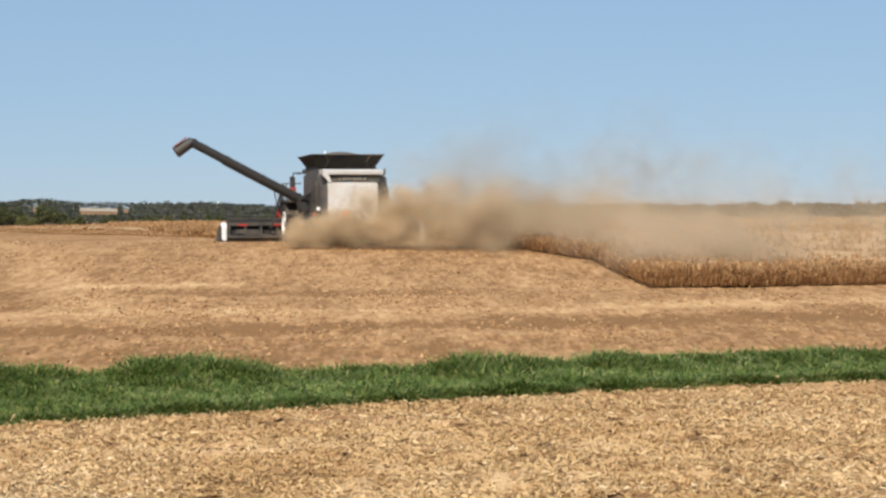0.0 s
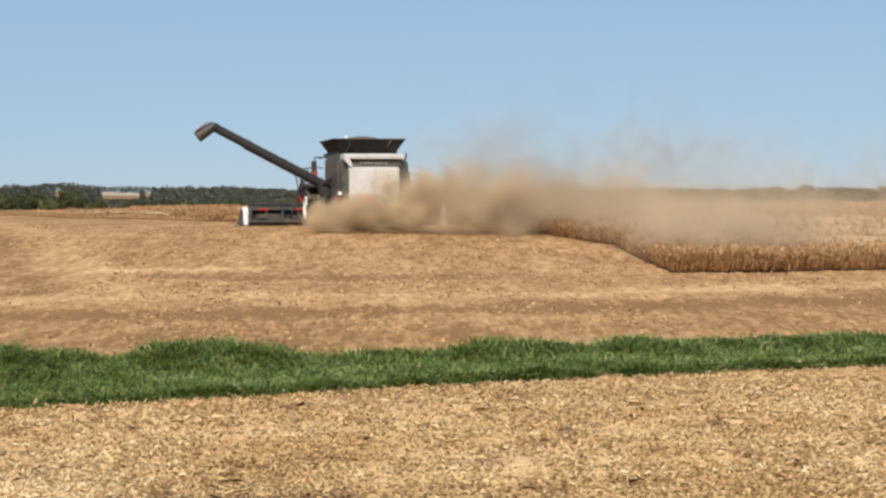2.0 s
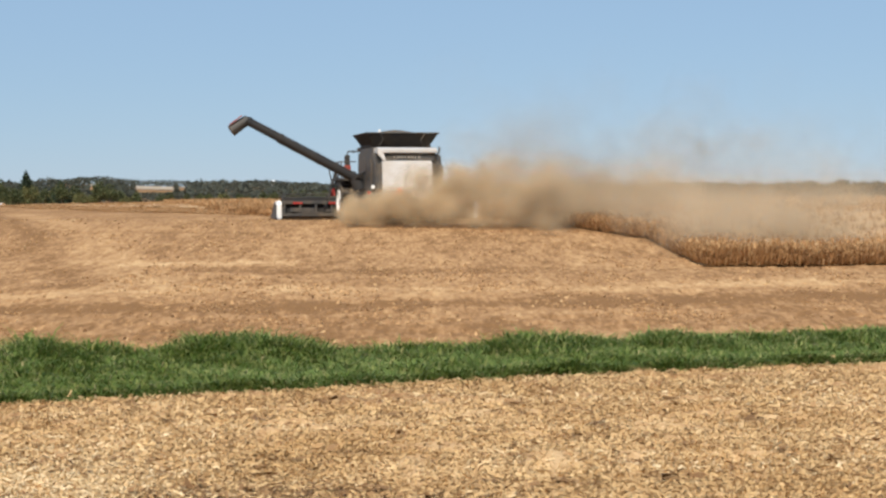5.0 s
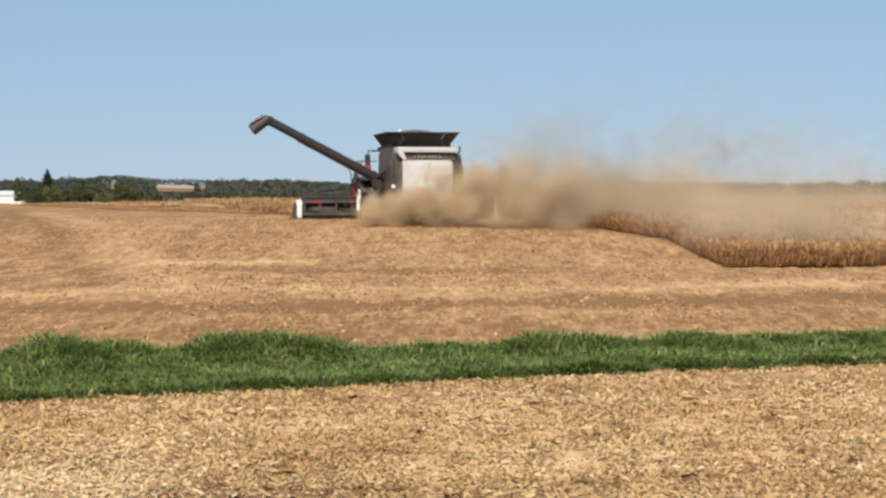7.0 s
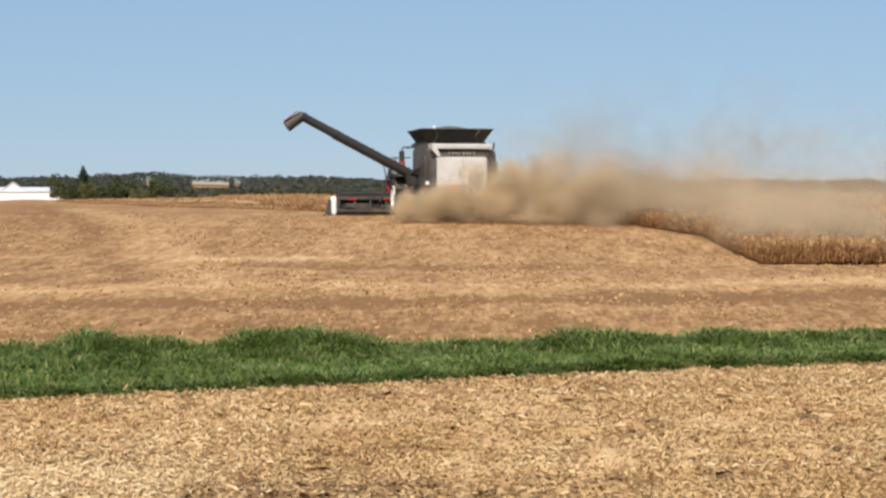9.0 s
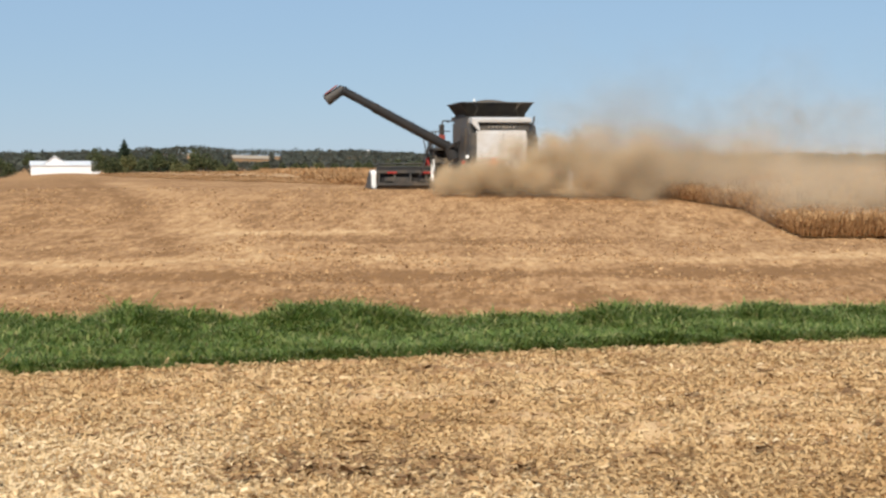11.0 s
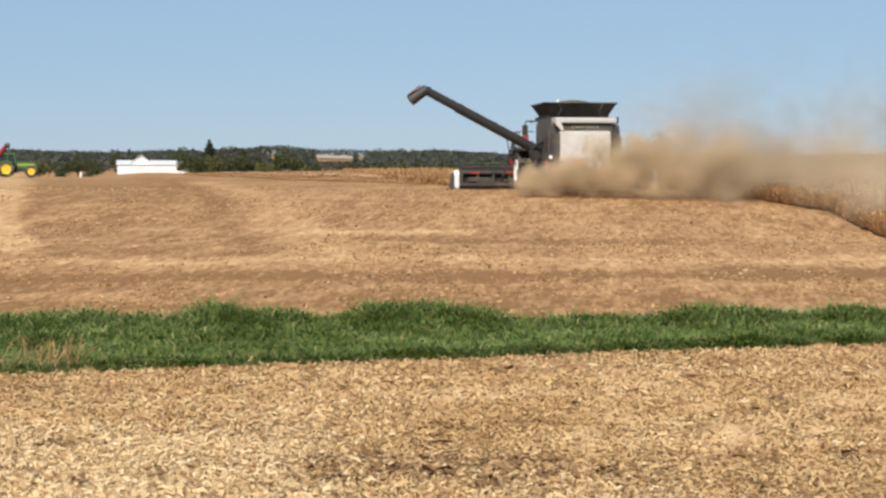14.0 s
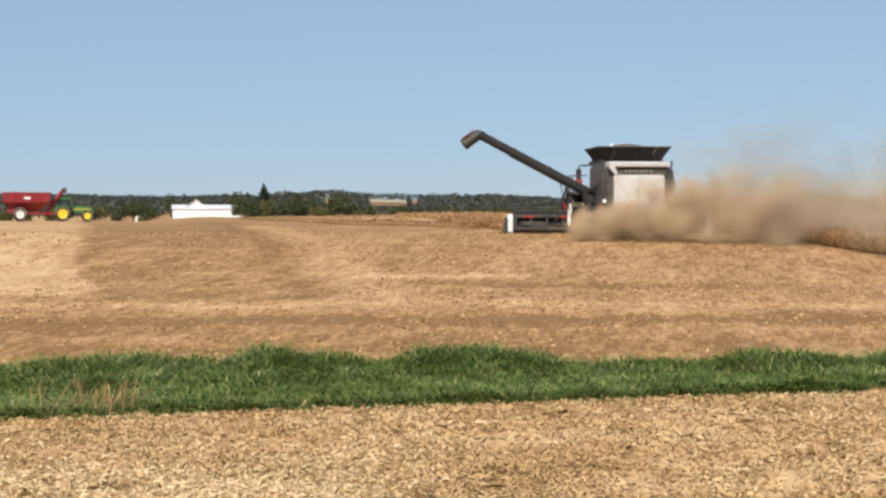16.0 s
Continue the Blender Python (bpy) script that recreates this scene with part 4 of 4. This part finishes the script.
    return tagged(ob, "tan cloud of dust and chaff drifting off the harvester", "dust", kind="stuff")


build_litter()
build_stubble()
build_stalks()
build_grass()
build_weeds()
build_crop()
build_canopy()
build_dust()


# ---- trees and woods ----
def leaf_cloud(rng, blobs, count, size):
    """Small leaf clumps scattered through a few overlapping uneven blobs."""
    w = np.array([b[3] ** 2 for b in blobs])
    pick = rng.choice(len(blobs), count, p=w / w.sum())
    b = np.array(blobs)[pick]
    d = rng.normal(0, 1, (count, 3))
    d /= np.linalg.norm(d, axis=1, keepdims=True)
    p = b[:, :3] + d * (b[:, 3] * rng.uniform(0.55, 1.08, count) ** 0.6)[:, None] * np.array([1, 1, 0.82])
    e = rng.normal(0, 1, (count, 4, 3))
    e /= np.linalg.norm(e, axis=2, keepdims=True)
    v = p[:, None, :] + e * (size * rng.uniform(0.6, 1.3, count))[:, None, None]
    return v.reshape(-1, 3), np.arange(4 * count).reshape(-1, 4)


def build_tree(seed, tall, wide, material, label):
    rng = np.random.default_rng(seed)
    top = tagged(new("tree"), label, "tree", "trees beyond the field")
    bm = rod((0, 0, -0.5), (0.1, 0, tall * 0.45), tall * 0.028, tall * 0.016, 8)
    blobs = [(0, 0, tall * 0.62, wide * 0.34)]
    for k in range(8):
        a = k * 2.4 + rng.uniform(0, 1)
        h = tall * rng.uniform(0.35, 0.86)
        rr = wide * rng.uniform(0.2, 0.36) * (1.25 - h / tall)
        q = (math.cos(a) * rr, math.sin(a) * rr, h)
        rod((0.05, 0, tall * rng.uniform(0.22, 0.42)), q, tall * 0.011, tall * 0.004, 5, bm)
        blobs.append((*q, wide * rng.uniform(0.13, 0.25)))
    part("trunk", bm, BARK, top)
    v, f = leaf_cloud(rng, blobs, 1150, 0.38)
    v[:, 2] = np.maximum(v[:, 2], tall * 0.1)
    crown = cloud_mesh("crown", v, f, material)
    crown.parent = top
    return top


def build_spruce(tall):
    rng = np.random.default_rng(77)
    top = tagged(new("spruce_tree"), "tall dark pointed spruce above the other trees", "tree")
    part("trunk", rod((0, 0, -0.5), (0, 0, tall * 0.95), 0.3, 0.04, 8), BARK, top)
    n = 3200
    h = 1 - np.sqrt(rng.uniform(0, 1, n))
    a = rng.uniform(0, 2 * np.pi, n)
    r = (1 - h) ** 0.8 * 6.0 * (0.75 + 0.3 * np.sin(h * 55)) * rng.uniform(0.4, 1.05, n)
    p = np.stack([np.cos(a) * r, np.sin(a) * r, 1.5 + h * (tall - 1.5) - r * 0.22], 1)
    e = rng.normal(0, 1, (n, 4, 3))
    v = p[:, None] + e / np.linalg.norm(e, axis=2, keepdims=True) * 0.5
    cr = cloud_mesh("crown", v.reshape(-1, 3), np.arange(4 * n).reshape(-1, 4), NEEDLE)
    cr.parent = top
    return top


def ground_at(az, dist, sink=0.0):
    x, y = dist * math.sin(az), dist * math.cos(az)
    return x, y, float(land(x, y)) - sink


def plant_trees():
    rng = np.random.default_rng(12)
    kinds = [build_tree(1, 9.5, 9, LEAF, "broad dark green tree in the far hedgerow"), build_tree(2, 8.5, 10, LEAF, "broad dark green tree in the far hedgerow"),
             build_tree(3, 10.5, 8.5, LEAF, "upright dark green tree in the far hedgerow"), build_tree(4, 8, 9.5, LEAF_OLIVE, "rounded olive-yellow tree in the far hedgerow"),
             build_tree(5, 6, 8, LEAF_OLIVE, "low olive bush in the far hedgerow")]
    spots = []
    for dist, a0, a1, gap, tall in ((500, -0.232, -0.03, 6.8, 0.78), (610, -0.235, 0.02, 7.5, 0.98), (760, -0.236, 0.03, 8.5, 0.95), (430, -0.47, -0.268, 6.5, 0.52), (560, -0.47, -0.27, 7.5, 0.72), (760, -0.3, -0.22, 9, 0.75)):
        a = a0
        while a < a1:
            low = 0.62 + 0.38 * float(step(-0.15, -0.172, a))
            spots.append((a + rng.normal(0, 0.002), dist + rng.normal(0, 22), tall * low * rng.uniform(0.8, 1.16)))
            a += gap / dist * rng.uniform(0.7, 1.3)
    bushes = [(-0.2245, 640, 0.5), (-0.2215, 620, 0.62), (-0.2275, 655, 0.3)]
    spots += bushes
    first = set()
    for a, dist, tall in spots:
        if -0.268 < a < -0.226 and dist < 720 and (a, dist, tall) not in bushes:
            continue
        olive = -0.215 < a < -0.172 and dist < 620 or -0.345 < a < -0.3 and dist < 600
        k = int(rng.choice([3, 4, 3, 0]) if olive else rng.choice([0, 1, 2, 0, 1, 2, 3]))
        x, y, z = ground_at(a, dist)
        m = pose(x, y, z, 0, 0, rng.uniform(0, 360))
        if k in first:
            ob = copy_thing(kinds[k], m)
        else:
            ob = kinds[k]
            ob.matrix_basis = m
            first.add(k)
        ob.scale = (tall * rng.uniform(0.9, 1.1),) * 2 + (tall,)
    for k in range(5):
        if k not in first:
            x, y, z = ground_at(-0.1 - 0.02 * k, 700)
            kinds[k].matrix_basis = pose(x, y, z)
    s = build_spruce(14.0)
    s.matrix_world = pose(*ground_at(-0.2106, 690))
    s2 = build_spruce(10)
    s2.matrix_world = pose(*ground_at(-0.192, 640))


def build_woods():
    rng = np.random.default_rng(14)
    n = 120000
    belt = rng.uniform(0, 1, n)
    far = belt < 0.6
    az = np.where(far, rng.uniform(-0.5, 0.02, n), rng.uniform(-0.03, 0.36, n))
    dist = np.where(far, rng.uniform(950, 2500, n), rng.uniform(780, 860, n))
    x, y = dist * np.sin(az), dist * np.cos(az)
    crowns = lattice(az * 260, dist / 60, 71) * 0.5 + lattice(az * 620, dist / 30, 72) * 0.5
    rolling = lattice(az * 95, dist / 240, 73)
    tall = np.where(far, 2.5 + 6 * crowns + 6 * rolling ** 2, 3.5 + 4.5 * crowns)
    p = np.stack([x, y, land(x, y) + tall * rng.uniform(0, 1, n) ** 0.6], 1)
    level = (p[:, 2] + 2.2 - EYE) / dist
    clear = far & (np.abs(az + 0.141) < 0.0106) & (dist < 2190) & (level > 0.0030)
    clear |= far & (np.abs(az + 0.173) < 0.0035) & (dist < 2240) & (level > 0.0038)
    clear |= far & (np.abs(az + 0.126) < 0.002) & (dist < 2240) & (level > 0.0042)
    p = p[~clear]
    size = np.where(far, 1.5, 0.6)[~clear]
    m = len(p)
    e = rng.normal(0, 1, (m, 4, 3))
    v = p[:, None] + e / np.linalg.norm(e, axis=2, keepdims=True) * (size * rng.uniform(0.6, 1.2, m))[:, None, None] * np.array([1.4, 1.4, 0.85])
    return tagged(cloud_mesh("far_woods", v.reshape(-1, 3), np.arange(4 * m).reshape(-1, 4), HAZED_WOODS), "dark wooded hills and a long tree line at the horizon", "woods", kind="stuff")


def gable_roof(x0, x1, y0, y1, eave, ridge, over=0.4, thick=0.2):
    ym = (y0 + y1) / 2
    return prism([(y0 - over, eave), (ym, ridge), (y1 + over, eave), (y1 + over, eave + thick), (ym, ridge + thick), (y0 - over, eave + thick)], x0 - over, x1 + over)


def gable_walls(x0, x1, y0, y1, eave, ridge):
    return prism([(y0, -1.5), (y0, eave), ((y0 + y1) / 2, ridge), (y1, eave), (y1, -1.5)], x0, x1)


def build_barn():
    x, y, z = ground_at(-0.2425, 700)
    b = tagged(new("barn"), "long white barn with a raised central gable", "barn")
    b.matrix_world = pose(x, y, z - 1.7, 0, 0, 14)
    part("wall", gable_walls(-13, 13, -5, 5, 4.6, 6.2), BARN_WHITE, b)
    part("roof", gable_roof(-13, 13, -5, 5, 4.6, 6.2), ROOF_PALE, b, "pale metal roof")
    wing = part("centre_gable", prism([(-8.0, -1.5), (-8.0, 5.2), (-4, 8.0), (0.0, 5.2), (0.0, -1.5)], -4.0, 6, "y"), BARN_WHITE, b, "raised white gable")
    part("roof", prism([(-8.6, 4.9), (-4, 8.15), (0.6, 4.9), (0.6, 5.2), (-4, 8.5), (-8.6, 5.2)], -4.4, 6.4, "y"), ROOF_PALE, wing, "pale metal roof")


def build_house(az, dist, w, d, eave, ridge, wall, turn, label, sink=0.0):
    x, y, z = ground_at(az, dist, sink)
    h = tagged(new("farm_building"), label, "building")
    h.matrix_world = pose(x, y, z, 0, 0, turn)
    part("wall", gable_walls(-w / 2, w / 2, -d / 2, d / 2, eave, ridge), wall, h)
    part("roof", gable_roof(-w / 2, w / 2, -d / 2, d / 2, eave, ridge), ROOF_PALE if wall is BARN_WHITE else WALL_TAN, h)
    part("door", box(-w * 0.1, w * 0.1, -d / 2 - 0.06, -d / 2 - 0.01, 0, eave * 0.75), WALL_TAN, h)


def build_hill_field(az, half, near, far_, lift):
    """A stubble field on the flank of the far ridge."""
    d, a = np.meshgrid(np.linspace(near, far_, 10), np.linspace(az - half, az + half, 14), indexing="ij")
    x, y = d * np.sin(a), d * np.cos(a)
    z = land(x, y) + lift
    n, k = d.shape
    idx = np.arange(n * k).reshape(n, k)
    q = np.stack([idx[:-1, :-1], idx[:-1, 1:], idx[1:, 1:], idx[1:, :-1]], -1).reshape(-1, 4)
    ob = cloud_mesh("hill_field", np.stack([x, y, z], -1).reshape(-1, 3), q, FIELD_TAN, True)
    return tagged(ob, "pale stubble field on the far hillside", "field", kind="structure")


# ---- tractor and grain cart on the crest ----
def build_tractor(m):
    t = tagged(new("tractor"), "green farm tractor with yellow wheels parked beside the cart", "tractor")
    t.matrix_world = m
    part("chassis", box(-0.35, 0.35, -0.5, 3.4, 0.75, 1.15), BLACK, t, "", 0.03)
    hood = part("bonnet", prism([(1.2, 1.1), (1.2, 1.95), (2.4, 1.9), (3.5, 1.7), (3.65, 1.45), (3.6, 1.05)], -0.45, 0.45), GREEN, t, "green bonnet", 0.06)
    part("bonnet_stripe", box(-0.47, -0.455, 1.3, 3.3, 1.5, 1.58), YELLOW, hood)
    part("bonnet_stripe", box(0.455, 0.47, 1.3, 3.3, 1.5, 1.58), YELLOW, hood)
    part("grille", box(-0.38, 0.38, 3.62, 3.68, 1.1, 1.5), BLACK, hood)
    part("exhaust", rod((0.5, 1.5, 1.8), (0.5, 1.5, 3.0), 0.06, seg=10), BLACK, t)
    cab = part("cab", prism([(-0.75, 1.35), (-0.85, 2.75), (0.95, 2.75), (1.2, 1.35)], -0.75, 0.75), GLASS, t, "tinted cab glass", 0.03)
    for x in (-0.74, 0.74):
        for y0, y1 in ((-0.76, -0.84), (0.2, 0.15), (1.2, 0.96)):
            part("pillar", rod((x, y0, 1.35), (x, y1, 2.78), 0.05, seg=8), GREEN, cab)
    part("cab_roof", box(-0.85, 0.85, -0.95, 1.1, 2.75, 2.95), GREEN, cab, "green cab roof", 0.06)
    for sx in (-1, 1):
        part("fender", prism([(-1.0, 1.2), (-0.8, 1.85), (0.0, 2.05), (0.75, 1.85), (0.6, 1.75), (0.0, 1.95), (-0.72, 1.76), (-0.9, 1.2)], min(sx * 0.75, sx * 1.2), max(sx * 0.75, sx * 1.2)), GREEN, t, "green fender")
        wheel("rear_wheel", t, min(sx * 0.8, sx * 1.35), max(sx * 0.8, sx * 1.35), 0, 0.98, 0.55, 18, sx, YELLOW, "black tractor tyre")
        wheel("front_wheel", t, min(sx * 0.75, sx * 1.2), max(sx * 0.75, sx * 1.2), 2.95, 0.72, 0.4, 16, sx, YELLOW, "black tractor tyre")
    part("step_ladder", box(-1.0, -0.75, 0.9, 1.3, 0.5, 1.35), GREEN, t, "", 0.02)
    part("drawbar", box(-0.08, 0.08, -1.6, -0.4, 0.5, 0.62), BLACK, t)


def build_cart(m):
    c = tagged(new("grain_cart"), "dark red grain cart with a folded unloading auger", "grain cart")
    c.matrix_world = m
    bm = bmesh.new()
    lo = [bm.verts.new(p) for p in ((-0.7, -1.0, 1.25), (0.7, -1.0, 1.25), (0.7, 1.3, 1.25), (-0.7, 1.3, 1.25))]
    mid = [bm.verts.new(p) for p in ((-1.7, -2.9, 2.35), (1.7, -2.9, 2.35), (1.7, 2.6, 2.35), (-1.7, 2.6, 2.35))]
    hi = [bm.verts.new(p) for p in ((-1.75, -3.0, 3.5), (1.75, -3.0, 3.5), (1.75, 2.7, 3.5), (-1.75, 2.7, 3.5))]
    bm.faces.new(lo)
    for a, b in ((lo, mid), (mid, hi)):
        for i in range(4):
            bm.faces.new((a[i], a[(i + 1) % 4], b[(i + 1) % 4], b[i]))
    bmesh.ops.recalc_face_normals(bm, faces=bm.faces)
    bmesh.ops.solidify(bm, geom=list(bm.faces), thickness=0.05)
    hop = part("hopper", bm, CART_RED, c, "dark red sheet steel hopper")
    for y in (-2.6, -1.6, -0.6, 0.4, 1.4, 2.4):
        for x in (-1.78, 1.78):
            part("rib", box(x - 0.04, x + 0.04, y - 0.05, y + 0.05, 2.35, 3.5), CART_RED, hop)
    part("top_rail", tube([(-1.75, -3, 3.5), (1.75, -3, 3.5), (1.75, 2.7, 3.5), (-1.75, 2.7, 3.5), (-1.75, -3, 3.5)], 0.06), CART_RED, hop)
    part("side_mark", prism([(-0.5, 2.85), (-0.35, 2.98), (0.35, 2.98), (0.5, 2.85), (0.35, 2.72), (-0.35, 2.72)], 1.79, 1.81), WHITE, hop, "small white oval mark")
    aug = part("unloading_auger", rod((0.5, 2.2, 1.2), (0.9, 4.2, 3.9), 0.24, seg=16), CART_RED, c, "folded red auger tube")
    part("spout", rod((0.9, 4.05, 3.85), (0.95, 4.55, 3.8), 0.3, 0.34, 14), BLACK, aug, "dark auger spout")
    part("frame", box(-0.6, 0.6, -2.2, 3.2, 0.85, 1.15), CART_RED, c, "", 0.02)
    part("tongue", prism([(2.0, 0.8), (2.0, 1.1), (2.9, 0.62), (2.9, 0.47)], -0.15, 0.15), CART_RED, c)
    part("stay", tube([(-0.5, 2.6, 2.6), (0, 3.6, 0.95)], 0.08), CART_RED, c)
    for sx in (-1, 1):
        part("hopper_leg", prism([(-2.4, 1.1), (-2.4, 2.5), (-2.1, 2.5), (-1.2, 1.1)], sx * 0.9 - 0.06, sx * 0.9 + 0.06), CART_RED, c)
        wheel("wheel", c, min(sx * 1.25, sx * 1.9), max(sx * 1.25, sx * 1.9), -0.9, 0.9, 0.46, 16, sx, None, "black cart tyre")


plant_trees()
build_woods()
build_barn()
build_house(-0.0755, 2080, 6, 6, 6, 9, BARN_WHITE, 10, "small white farmhouse on the far hill")
build_house(-0.1735, 455, 3.2, 2.6, 1.9, 2.5, BARN_WHITE, 20, "small white shed before the hedgerow")
build_hill_field(-0.141, 0.0103, 1850, 2180, 1.0)
build_hill_field(-0.173, 0.0033, 1950, 2230, 1.0)
build_hill_field(-0.126, 0.0018, 2050, 2230, 1.0)
tx, ty, tz = ground_at(-0.321, 222, 0.03)
build_tractor(pose(tx, ty, tz, 0, 0, -72))
tx, ty, tz = ground_at(-0.3395, 222, 0.03)
build_cart(pose(tx, ty, tz, 0, 0, -72))
px, py, pz = ground_at(-0.281, 226, 0.1)
post = tagged(new("marker_post"), "short white marker post at the field edge", "post")
post.matrix_world = pose(px, py, pz)
part("stake", prism([(-0.12, 0), (-0.12, 0.75), (0, 0.85), (0.12, 0.75), (0.12, 0)], -0.05, 0.05, "y"), WHITE, post, "", 0.01)
